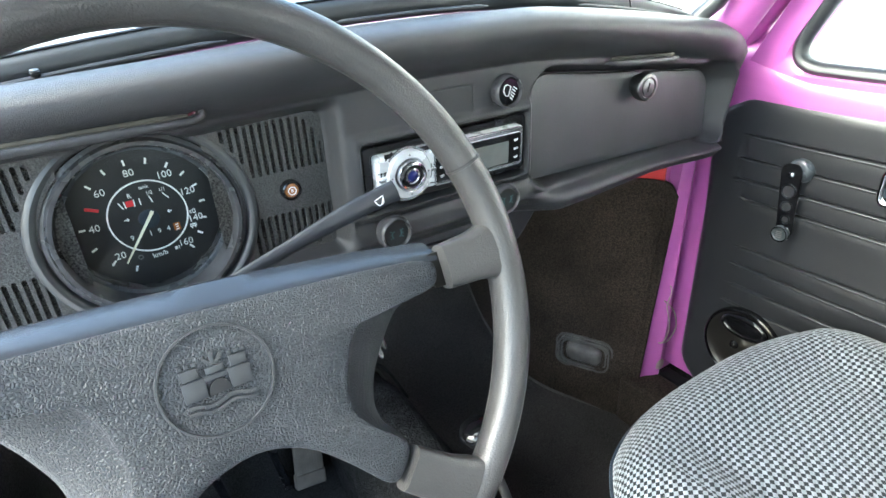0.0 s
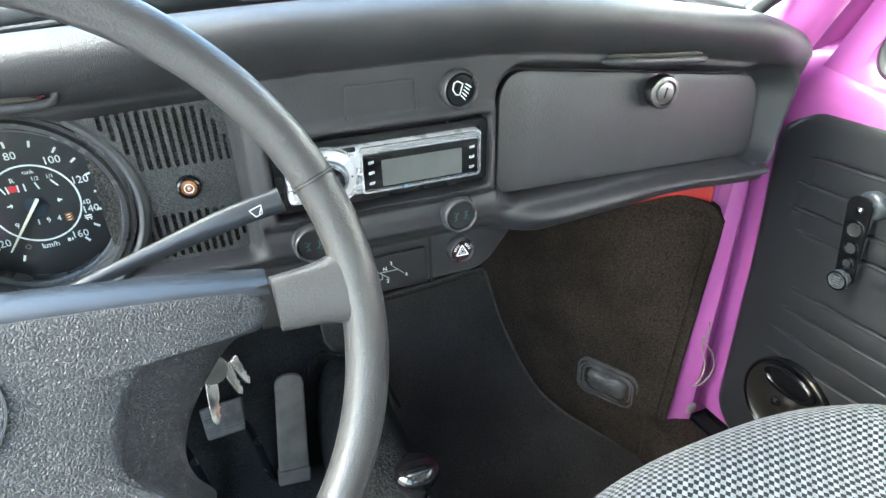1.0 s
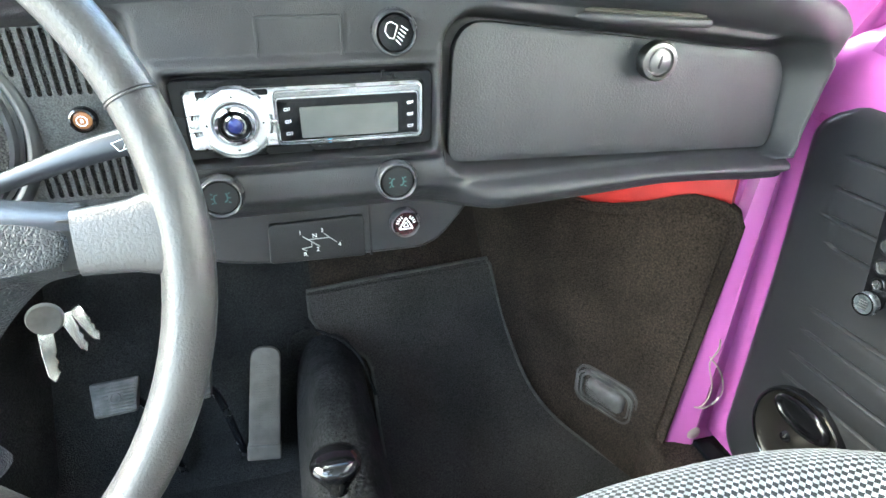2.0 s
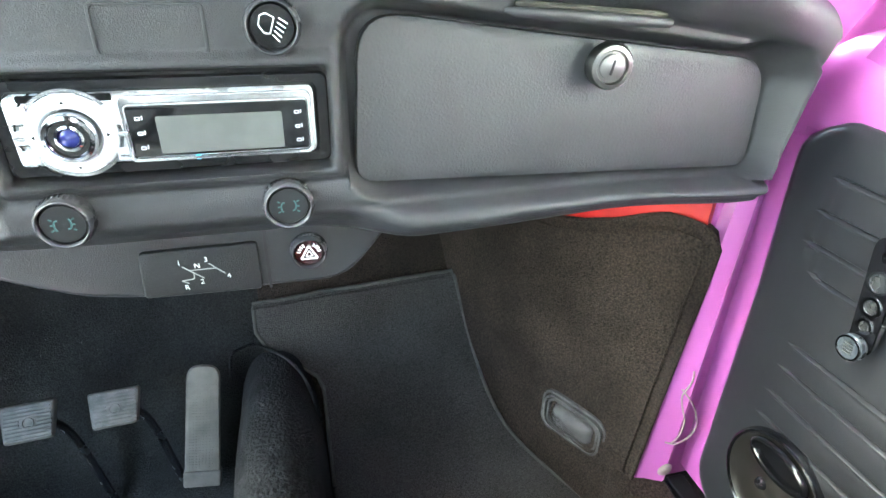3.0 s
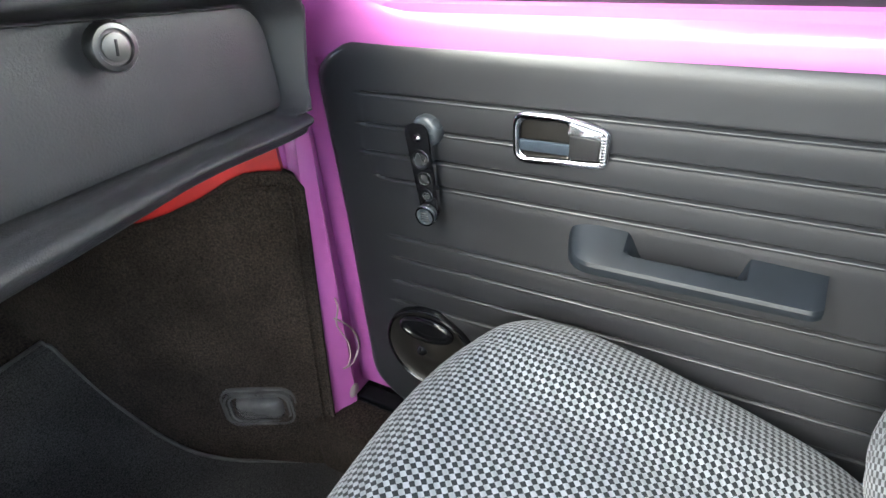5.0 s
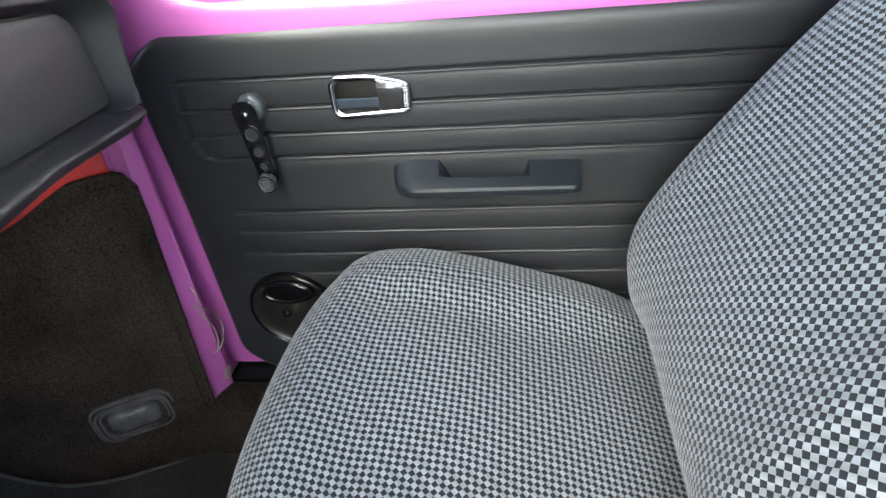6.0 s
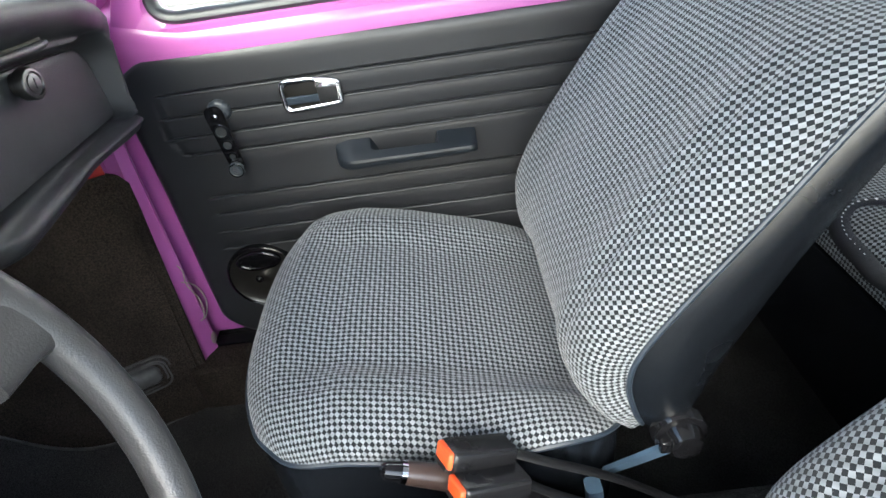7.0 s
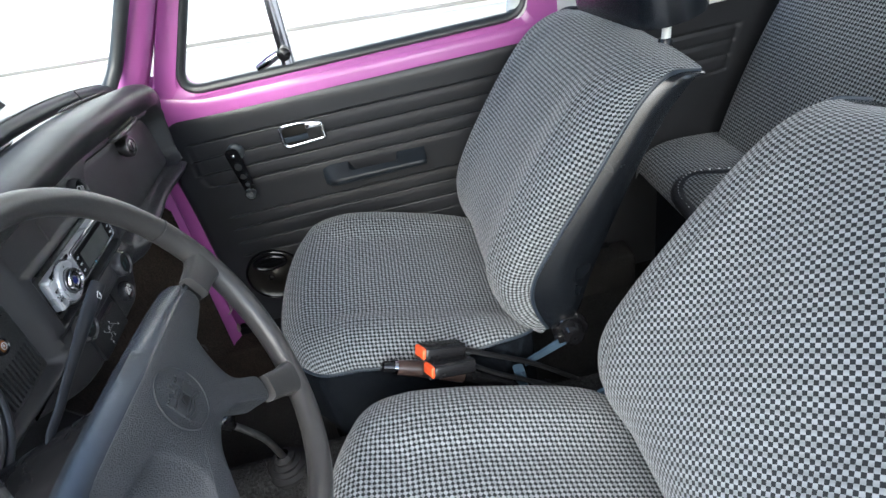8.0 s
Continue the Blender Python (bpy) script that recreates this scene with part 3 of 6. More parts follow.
def roof_pt(u, v):
    x = 0.015 + (2 * u - 1) * 0.56
    y = -0.10 - 1.54 * v
    e = abs(2 * u - 1)
    return (x, y, 0.985 - 0.10 * e ** 4 + 0.06 * math.sin(math.pi * min(v * 1.4, 1)) - 0.16 * step(v, 0.6, 1.0))


roof = part("ceiling", grid(roof_pt, 20, 20, thick=(0, 0, 0.03)), HEADLINER)
tagged(roof, "cream perforated vinyl headliner", "ceiling", kind="structure")
rear_wall = part("wall_rear", box((1.2, 0.04, 0.75), pose(0.015, -1.66, 0.15), 0.02), HEADLINER)
tagged(rear_wall, "plain cabin wall behind the rear seat", "wall", kind="structure")
for sx, nm in ((1, "wall_right"), (-1, "wall_left")):
    xx = 0.015 + sx * 0.595
    w_ = part(nm, box((0.04, 0.92, 0.72), pose(xx, -1.2, 0.06), 0.015), PAINT)
    tagged(w_, "violet-pink painted rear side wall", "wall", kind="structure")
    part("rail", box((0.05, 0.16, 0.56), pose(xx, -0.80, 0.70, 8), 0.02), HEADLINER, w_, "cream lined door pillar")
    part("rail", box((0.04, 0.9, 0.10), pose(xx, -1.25, 0.90), 0.02), HEADLINER, w_)

# driver's side: kick panel, sill and post that close the cabin
kick_l = part("wall_kick_panel", grid(lambda u, v: (-0.515 + 0.10 * u, 0.10 + 0.46 * u, FLOOR + 0.70 * v), 8, 8, thick=(-0.02, 0.01, 0)), FOOTWELL)
tagged(kick_l, "black carpet kick panel beside the pedals", "wall", kind="structure")
sill_l = part("sill", box((0.12, 1.1, 0.135), pose(-0.535, -0.38, FLOOR + 0.066), 0.012), FOOTWELL)
tagged(sill_l, "black carpeted sill of the open door", "sill", kind="structure")
post_l = part("pillar_hinge", box((0.060, 0.05, 0.66), pose(-0.530, 0.137, 0.215, 0, 0, 20), 0.008), PAINT)
tagged(post_l, "violet-pink painted hinge pillar of the open door", "pillar", kind="structure")

# ---- passenger door ----
door = thing("door", "closed violet-pink car door with black padded trim", "door", at=(0.6, -0.3, -0.1))
DI = Matrix.Translation((-0.6, 0.3, 0.1))


def place(m):
    """A frame in the world, for a part of the door."""
    return DI @ m


# outline of the window opening and of the door, seen from inside: (backwards, up)
OPEN = corner_round([(-0.012, 0.491), (0.725, 0.491), (0.72, 0.60), (0.66, 0.90), (0.19, 0.90)], [0.06, 0.05, 0.03, 0.08, 0.06], 14)
OUTER = corner_round([(-0.115, 0.40), (0.80, 0.40), (0.80, 0.66), (0.72, 0.955), (0.17, 0.955)], [0.01, 0.01, 0.03, 0.08, 0.07], 14)
part("window_frame", ring_plate(OUTER, OPEN, 0.05, place(side(0.633, 0, 0)), 0.012), PAINT, door)
part("door_shell", box((0.05, 0.935, 0.53), place(pose(0.611, -0.332, 0.152)), 0.012), PAINT, door)


def belt_pt(u, v):
    # rolled belt line below the window
    y = 0.118 - 0.92 * u
    prof = [(0.588, 0.405), (0.580, 0.42), (0.576, 0.44), (0.578, 0.462), (0.588, 0.480), (0.604, 0.490), (0.62, 0.492)]
    x = np.interp(v, np.linspace(0, 1, 7), [p[0] for p in prof])
    z = np.interp(v, np.linspace(0, 1, 7), [p[1] for p in prof])
    z += 0.045 * step(y, -0.05, 0.09) * v
    return DI @ Vector((x, y, z))


part("belt_rail", grid(belt_pt, 30, 18), PAINT, door)
GROOVES_UP = [0.386, 0.349, 0.314, 0.282]
GROOVES_LOW = [0.199, 0.166, 0.128, 0.092, 0.052, 0.016, -0.02]


def trim_depth(y, z):
    d = 0.004
    lx = 0.033 + 0.012 * step(0.40 - z, 0.0, 0.12)
    w = 0.0013
    inside = step(lx - y, -0.002, 0.004)
    for k, g in enumerate(GROOVES_UP):
        gz = g + (0.035 * (1 - step(lx - y, 0.0, 0.035)) ** 2 if k == 3 else 0)
        d += (-0.0040 * bumpf(z, gz, w) + 0.0011 * bumpf(z, gz - 0.0029, 0.0012) + 0.0022 * bumpf(z, gz - 0.016, 0.011) * step(lx - y, 0.01, 0.07)) * inside
    if 0.312 < z < 0.387:
        d += -0.0028 * bumpf(y, lx, 0.0022) + 0.0016 * bumpf(y, lx - 0.006, 0.0035)
    lo = 0.028 - 0.01 * step(z, 0.05, 0.2)
    inside = step(lo - y, -0.002, 0.01)
    for g in GROOVES_LOW:
        d += (-0.0040 * bumpf(z, g, w) + 0.0011 * bumpf(z, g - 0.0029, 0.0012) + 0.0022 * bumpf(z, g - 0.016, 0.011) * step(lo - y, 0.01, 0.07)) * inside
    return d


TZ = sorted(set([round(-0.115 + 0.012 * i, 4) for i in range(47)] + [round(g + o, 4) for g in GROOVES_UP + GROOVES_LOW for o in (-0.0085, -0.007, -0.0058, -0.0046, -0.0036, -0.0026, -0.0017, -0.0008, 0, 0.001, 0.002, 0.0032, 0.005)]))
TZ = [z for k, z in enumerate(TZ) if -0.116 < z < 0.440 and (k == 0 or z - TZ[k - 1] > 0.0006)] + [0.441]


def trim_pt(u, v):
    z = TZ[min(round(v * (len(TZ) - 1)), len(TZ) - 1)]
    front = 0.088 + 0.006 * step(z, 0.2, 0.4)
    front -= 0.055 * max(0, (z - 0.39) / 0.051) ** 2.4
    front -= 0.05 * max(0, (-0.055 - z) / 0.06) ** 2.2
    y = front - (front + 0.76) * (u ** 1.0)
    edge = min(front - y, (0.441 - z), 0.05) / 0.012
    d = trim_depth(y, z) - 0.006 * max(0, 1 - edge) ** 2
    return DI @ Vector((0.5765 - d, y, z))


part("trim_panel", grid(trim_pt, 150, len(TZ) - 1, thick=(0.012, 0, 0)), TRIM, door, "padded black vinyl panel with pressed grooves", crease=100)
# inner door handle in a chrome surround
HM = place(side(0.575, -0.2065, 0.3575)) @ Matrix.Scale(0.94, 4)
RIMLINE = corner_round([(-0.0475, -0.0255), (0.0485, -0.0205), (0.0505, 0.0155), (0.012, 0.0255), (-0.0475, 0.0255)], [0.013, 0.006, 0.008, 0.02, 0.013], 7)
surround = part("handle_surround", tube([HM @ Vector((x, y, 0.006)) for x, y in RIMLINE + RIMLINE[:1]], 0.0042, 10, flat=1.0), CHROME, door, "chrome surround")
part("plinth", prism(corner_round([(-0.049, -0.027), (0.050, -0.022), (0.052, 0.017), (0.012, 0.027), (-0.049, 0.027)], [0.013, 0.006, 0.008, 0.02, 0.013], 6), 0.0045, HM @ pose(0, 0, -0.001), 0.001), PLASTIC, surround)
part("cup", prism(rounded(0.056, 0.042, 0.010, 5, -0.0155, 0.0), 0.0016, HM @ pose(0, 0, 0.003), 0.0006), CUP, surround, "dark recessed finger cup")
part("cup_rim", tube([HM @ Vector((x, y, 0.0062)) for x, y in rounded(0.060, 0.046, 0.012, 6, -0.0150, 0.0) + rounded(0.060, 0.046, 0.012, 6, -0.0150, 0.0)[:1]], 0.0020, 8), CHROME, surround, "chrome edge of the finger cup")
part("lever", box((0.056, 0.0135, 0.003), HM @ pose(-0.0150, -0.0075, 0.0075, 12), 0.0014), LEVER, surround, "blue-grey pull lever")
part("insert", prism(corner_round([(0.012, -0.0165), (0.0435, -0.0145), (0.0445, 0.0085), (0.012, 0.0105)], 0.002, 2), 0.0105, HM, 0.0015), PLATE, surround, "black grained insert")
part("cap", prism(corner_round([(0.009, 0.0095), (0.047, 0.0075), (0.047, 0.0165), (0.012, 0.0245)], 0.003, 3), 0.0115, HM, 0.003), BRIGHT, surround, "chrome cap over the insert")
for k in range(9):
    part("ridge", box((0.0055, 0.0011, 0.002), HM @ pose(0.0475, -0.0165 + 0.0034 * k, 0.0108), 0.0004), CHROME, surround)
for k in range(5):
    part("ridge", box((0.0011, 0.0060, 0.002), HM @ pose(0.021 + 0.0055 * k, -0.0205, 0.0098), 0.0004), CHROME, surround)

# window winder
CM = place(side(0.573, -0.052, 0.342))
winder = part("window_winder", revolve([(0.0185, 0), (0.0185, 0.004), (0.0175, 0.008), (0.0155, 0.011), (0.012, 0.0125), (0, 0.0125)], CM @ pose(0.005, 0.010, 0), 32), SMOKE, door, "smoky window winder boss")
ARM = [(-0.0135, 0.02), (0.0135, 0.02), (0.0100, -0.090), (-0.0100, -0.090)]
AM = CM @ pose(0, 0, 0.011, 0, 0, 5)
part("arm_edge", prism(corner_round([(x * 1.07, y + (0.001 if y > 0 else -0.001)) for x, y in ARM], [0.0125, 0.0125, 0.009, 0.009], 5), 0.0062, AM, 0.001), CHROME, winder, "bright metal edge of the arm")
arm = part("arm", prism(corner_round(ARM, [0.012, 0.012, 0.008, 0.008], 5), 0.008, AM, 0.0015), GLOSSY, winder, "polished black arm with round holes")
part("screw", revolve([(0.0045, 0), (0.0045, 0.002), (0.002, 0.003), (0, 0.003)], AM @ pose(0, 0.006, 0.008), 14), CHROME, winder, "chrome screw")
for zz, r in ((-0.0195, 0.0104), (-0.0435, 0.0086), (-0.0635, 0.0068)):
    o, i = circle(r + 0.0012, 28, 0, zz), circle(r - 0.0020, 28, 0, zz)
    part("hole_ring", ring_plate(o, i, 0.0020, AM @ pose(0, 0, 0.0072), 0.0008), CHROME, winder, "bright drilled hole rim")
    part("hole_floor", prism(circle(r - 0.0008, 24, 0, zz), 0.0004, AM @ pose(0, 0, 0.0079)), HOLEGREY, winder)
knob = part("knob", revolve([(0.006, -0.004), (0.007, 0.001), (0.0105, 0.003), (0.0128, 0.007), (0.0132, 0.012), (0.0115, 0.0145), (0.0095, 0.0135), (0, 0.0140)], AM @ pose(0, -0.0845, 0.006), 28), SMOKE, winder, "smoky winder knob with ribbed cap")
part("knob_ring", ring_plate(circle(0.0125, 28), circle(0.0105, 28), 0.0012, AM @ pose(0, -0.0845, 0.0196), 0.0005), CHROME, winder, "bright knob rim")
for k in range(4):
    part("ridge", box((0.010 - 0.001 * abs(k - 1.5), 0.0012, 0.001), AM @ pose(0, -0.089 + 0.003 * k, 0.0203), 0.0003), STEEL, winder)

# armrest pull: a wedge with a hand scoop behind its front bar
def arm_ring(t):
    y = -0.222 - 0.235 * t
    nose = max(0.0, 1 - (t + 0.004) / 0.15)
    tail = max(0.0, (t - 0.955) / 0.045)
    out = 0.043 * max(0.02, (1 - nose ** 2) ** 0.5) * (1 - 0.16 * tail ** 2)
    hollow = step(t, 0.25, 0.33) * (1 - step(t, 0.70, 0.735))
    x0, x1 = 0.576, 0.576 - out
    low, edge, crest = 0.2315 + 0.002 * t, 0.2475 - 0.001 * t, 0.2765 - 0.011 * t - 0.006 * nose ** 2

    def plane(x):
        return edge + (crest - edge) * (x - x1) / out
    base = low + 0.008
    f1, f2, f3, f4 = (x1 + out * k for k in (0.36, 0.42, 0.50, 0.80))
    pts = [(x0, low), (x1 + out * 0.14, low), (x1 + out * 0.03, low + 0.003), (x1, low + 0.007), (x1, edge - 0.003), (x1 + out * 0.04, edge + 0.0006), (x1 + out * 0.08, plane(x1 + out * 0.08)),
           (f1, plane(f1)), (f2, plane(f2) - 0.005 * hollow), (f3, plane(f3) + (base - plane(f3)) * hollow), (f4, plane(f4) + (base - plane(f4)) * hollow), (x0, crest + (base + 0.001 - crest) * hollow)]
    return [DI @ Vector((x, y, z)) for x, z in pts]


part("armrest", loft([arm_ring(t / 90) for t in range(91)]), ARMREST, door, "moulded black armrest pull with a hand scoop", crease=20)

# door speaker
SM = place(side(0.573, -0.030, 0.022))
speaker = part("speaker", revolve([(0.0715, 0), (0.0715, 0.006), (0.070, 0.0095), (0.0675, 0.0105), (0.0655, 0.009), (0.0645, 0.006)], SM @ pose(0, 0, 0), 48), SPEAKER, door, "gloss black door speaker ring")
part("cone", revolve([(0.0650, 0.0085), (0.060, 0.0055), (0.045, 0.003), (0.020, 0.005), (0.012, 0.010), (0, 0.011)], SM, 36), CONE, speaker, "brown-black film cone")
part("tweeter_bridge", tube([SM @ Vector((0.038 * math.cos(t), 0.040 + 0.017 * math.sin(t), 0.012)) for t in np.linspace(0, 2 * math.pi, 33)], 0.0050, 10, flat=0.8), SPEAKER, speaker, "gloss tweeter bridge")
part("tweeter", prism([(0.036 * math.cos(t), 0.040 + 0.015 * math.sin(t)) for t in np.linspace(0, 2 * math.pi, 28)[:-1]], 0.003, SM @ pose(0, 0, 0.0085), 0.001), GLOSSY, speaker)
part("dome", revolve([(0.008, 0.0), (0.006, 0.004), (0, 0.006)], SM @ pose(-0.01, 0.0, 0.012), 14), PLASTIC, speaker, "small dome")

# glass, seal, quarter-light post and catch
part("seal", tube([place(side(0.594, 0, 0)) @ Vector((x, y, 0)) for x, y in OPEN] + [place(side(0.594, 0, 0)) @ Vector((*OPEN[0], 0))], 0.0125, 10, flat=0.8), SEALGREY, door, "weathered rubber window seal")
part("seal_lip", box((0.008, 0.48, 0.007), place(pose(0.590, -0.47, 0.4955)), 0.002), SEALGREY, door)
pane = part("glass", prism(OPEN, 0.004, place(side(0.608, 0, 0))), GLASS, door, "clear side window glass")
pane.visible_shadow = False
part("quarter_post", box((0.018, 0.027, 0.44), place(pose(0.598, -0.232, 0.69, 0, 0, 0) @ pose(0, 0, 0, 3, 0, 0)), 0.004), CHROME, door, "polished quarter-light post")
catch = part("catch", tube([place(Matrix()) @ Vector(p) for p in ((0.592, -0.16, 0.505), (0.588, -0.185, 0.515), (0.585, -0.21, 0.525))], [0.007, 0.010, 0.008], 10, 8), CHROME, door, "chrome quarter-light catch")
part("button", revolve([(0.006, -0.004), (0.012, 0.0), (0.0135, 0.006), (0.0135, 0.012), (0.010, 0.015), (0, 0.016)], place(side(0.588, -0.222, 0.524)), 24), PLASTIC, catch, "ribbed black catch button")

# loose wire by the hinge
wire = part("door_wire", tube([(0.547, 0.112, 0.088), (0.538, 0.101, 0.078), (0.527, 0.099, 0.058), (0.534, 0.098, 0.032), (0.542, 0.098, 0.010), (0.541, 0.098, -0.014), (0.533, 0.100, -0.030), (0.528, 0.106, -0.034), (0.540, 0.100, -0.034), (0.555, 0.098, -0.024), (0.564, 0.098, -0.004), (0.556, 0.099, 0.025), (0.546, 0.102, 0.043), (0.538, 0.114, 0.055)], 0.0013, 6, 90), WIRE)
tagged(wire, "thin beige wire looping out of the hinge pillar", "wire")

# ---- dashboard ----
CX = 0.015
CREASE = 0.40


def dash_drop(x):
    k = min(max((abs(x - CX) - 0.07) / 0.42, 0), 1.2) ** 1.3
    return (0.055 if x > CX else 0.026) * k + 0.020 * step(abs(x - CX), 0.455, 0.50) ** 2


def dash_right(z):
    return 0.497 - 0.030 * min(max((0.535 - z) / 0.15, 0), 1) - 0.024 * min(max((0.404 - z) / 0.024, 0), 1) ** 2


def lid_y(x, z):
    return 0.018 + 0.030 * max(0, (x - 0.09) / 0.37) + 0.06 * (z - 0.43)


def soft_rect(x, z, x0, x1, z0, z1, w):
    return step(x, x0, x0 + w) * step(-x, -x1, -x1 + w) * step(z, z0, z0 + w) * step(-z, -z1, -z1 + w)


def dash_face(x, z):
    """How far ahead the dashboard's face lies at (x, z)."""
    e = abs(x - CX)
    y = 0.034 * step(e, 0.07, 0.50) ** 1.1
    hr = dash_right(z)
    if x > 0.05:
        zt_, zb_ = 0.5425 - 0.128 * (x - 0.112), 0.4255 - 0.064 * (x - 0.104)
        x0_, x1_ = 0.1055, 0.468
        hx_, hz_, rc = (x1_ - x0_) / 2, (zt_ - zb_) / 2, 0.026
        qx, qz = abs(x - (x0_ + x1_) / 2) - hx_ + rc, abs(z - (zt_ + zb_) / 2) - hz_ + rc
        sd = math.hypot(max(qx, 0), max(qz, 0)) + min(max(qx, qz), 0) - rc
        wr = min(max(CX + hr - 0.004 - x1_, 0.006), 0.03)
        m = 1 - step(sd, 0.0, 0.012 + (wr - 0.012) * step(x, 0.40, 0.46))
        y -= 0.014 * step(x, 0.30, 0.46)
        # rolled lip below the lid: a ledge, a groove and a bulge
        base = 0.398 - 0.005 * step(x, 0.085, 0.15) - 0.007 * step(x, 0.3, 0.5)
        f = (zb_ - z) / (zb_ - base)
        rip = step(x, 0.085, 0.155) * step(f, 0.0, 0.25)
        y += rip * (-0.003 + 0.009 * bumpf(f, 0.36, 0.13) - 0.005 * bumpf(f, 0.80, 0.24))
        y = y * (1 - m) + (lid_y(x, z) + 0.006) * m
    if x < -0.05:
        m = soft_rect(x, z, -0.452, -0.112, 0.408, 0.560 - dash_drop(x), 0.016)
        y = y * (1 - m) + 0.026 * m
        y += 0.055 * (1 - step(math.hypot(x + 0.275, z - 0.475), 0.072, 0.077))
    # radio pocket
    m = soft_rect(x, z, -0.102, 0.091, 0.444, 0.514, 0.006)
    y = y * (1 - m) + 0.016 * m
    rim = soft_rect(x, z, -0.112, 0.101, 0.434, 0.524, 0.008) * (1 - m)
    y -= 0.004 * rim
    # rolled outer end
    y += 0.03 * step(e, hr - 0.009, hr) ** 2
    # soft crease above the lower edge
    y += 0.004 * bumpf(z, 0.437, 0.008) * (1 if -0.11 < x < 0.1 else 0)
    y += 0.02 * step(CREASE + 0.016 - z, 0.0, 0.022) * (1 - step(x, 0.07, 0.15))
    return y




def dash_profile(xs):
    """Points up the dashboard at one station, from under its lower edge to the windscreen."""
    e = xs - CX
    pts = []

    def at_x(z):
        hr = dash_right(z)
        a = abs(e)
        if a > 0.35:
            a = 0.35 + (a - 0.35) * (hr - 0.35) / (0.497 - 0.35)
        return CX + math.copysign(a, e)
    drop = dash_drop(xs)
    zt = 0.560 - drop
    low = 0.398 - 0.005 * step(xs, 0.085, 0.15) - 0.007 * step(xs, 0.3, 0.5)
    zs = np.linspace(low, zt, 130)
    x0 = at_x(low)
    y0 = dash_face(x0, low)
    pts += [(x0, 0.16, low + 0.03), (x0, y0 + 0.06, low + 0.006), (x0, y0 + 0.035, low - 0.004), (x0, y0 + 0.022, low - 0.0075), (x0, y0 + 0.013, low - 0.0085), (x0, y0 + 0.006, low - 0.007), (x0, y0 + 0.002, low - 0.0038)]
    for z in zs:
        x = at_x(z)
        pts.append((x, dash_face(x, z), z))
    xt = at_x(zt)
    yf = 0.034 * step(abs(e), 0.07, 0.50) ** 1.1 - (0.014 * step(xs, 0.30, 0.46) if xs > 0 else 0) + 0.03 * step(abs(xt - CX), dash_right(zt) - 0.016, dash_right(zt)) ** 2
    # the pad overhangs: its underside leans back to a tight upper roll
    taper = step(abs(e), 0.38, 0.495)
    over, hang = 0.027 * (1 - 0.85 * taper), 0.034 - 0.014 * taper
    for k in range(1, 9):
        a = k / 8
        pts.append((at_x(zt + hang * a), yf - over * math.sin(a * math.pi / 2) ** 0.85, zt + hang * a))
    rad, rise = 0.032 * (1 - 0.6 * taper), 0.016
    yc, zc = yf - over + rad, zt + hang
    xe = at_x(0.56)
    for k in range(1, 9):
        a = math.pi / 2 * k / 8
        pts.append((xe, yc - rad * math.cos(a), zc + rise * math.sin(a)))
    ee = min(abs(e) / 0.465, 1.08)
    yw, zw = 0.046 + 0.02 * ee ** 3, 0.607 - (0.062 if e > 0 else 0.034) * ee ** 2
    for k in range(1, 7):
        t = k / 6
        pts.append((xe, (yc) * (1 - t) + max(yw, yc + 0.01) * t, (zc + rise) * (1 - t) + min(zw, zc + rise + 0.004) * t))
    return pts


stations = sorted(set([round(-0.482 + 0.0038 * i, 4) for i in range(262)] + [round(0.440 + 0.0023 * i, 4) for i in range(25)] + [0.4905, 0.4965, 0.5015, 0.5055, 0.509, 0.5115, 0.512, -0.104, -0.1, 0.0875, 0.0905, 0.1, 0.104, 0.108, 0.112]))
stations = [s for s in stations if s <= 0.512]
dash = thing("dashboard", "black padded vinyl dashboard with moulded lower lip", "dashboard", at=(0.015, 0.05, 0.5))
DO = Matrix.Translation((-0.015, -0.05, -0.5))


def dm(m):
    return DO @ m


rows = [dash_profile(s) for s in stations]
last = rows[-1]
for k, d in enumerate((0.02, 0.06, 0.12)):
    rows.append([(x + 0.004, max(y, 0) + d * (1 if y < 0.08 else 0.3), z - 0.002 * (k + 1) * (1 if z > 0.5 else -1)) for x, y, z in last])
part("padding", loft([[DO @ Vector(p) for p in r] for r in rows], closed=False), VINYL, dash, crease=75)

# lower switch panel under the crease
low_pts = corner_round([(-0.20, 0.402), (-0.10, 0.352), (-0.055, 0.345), (0.095, 0.343), (0.125, 0.378), (0.14, 0.402)], [0.02, 0.05, 0.01, 0.02, 0.03, 0.01], 5)
lower = part("switch_panel", prism([(x, z) for x, z in low_pts], 0.03, dm(facing(0, 0.052, 0)), 0.006), VINYL, dash, "lower black switch panel")
part("recess", prism(corner_round([(0.0385, 0.344), (0.0385, 0.3985), (0.0365, 0.3985), (0.0365, 0.344)][::-1], 0, 1), 0.0312, dm(facing(0, 0.052, 0))), DIAL, lower)

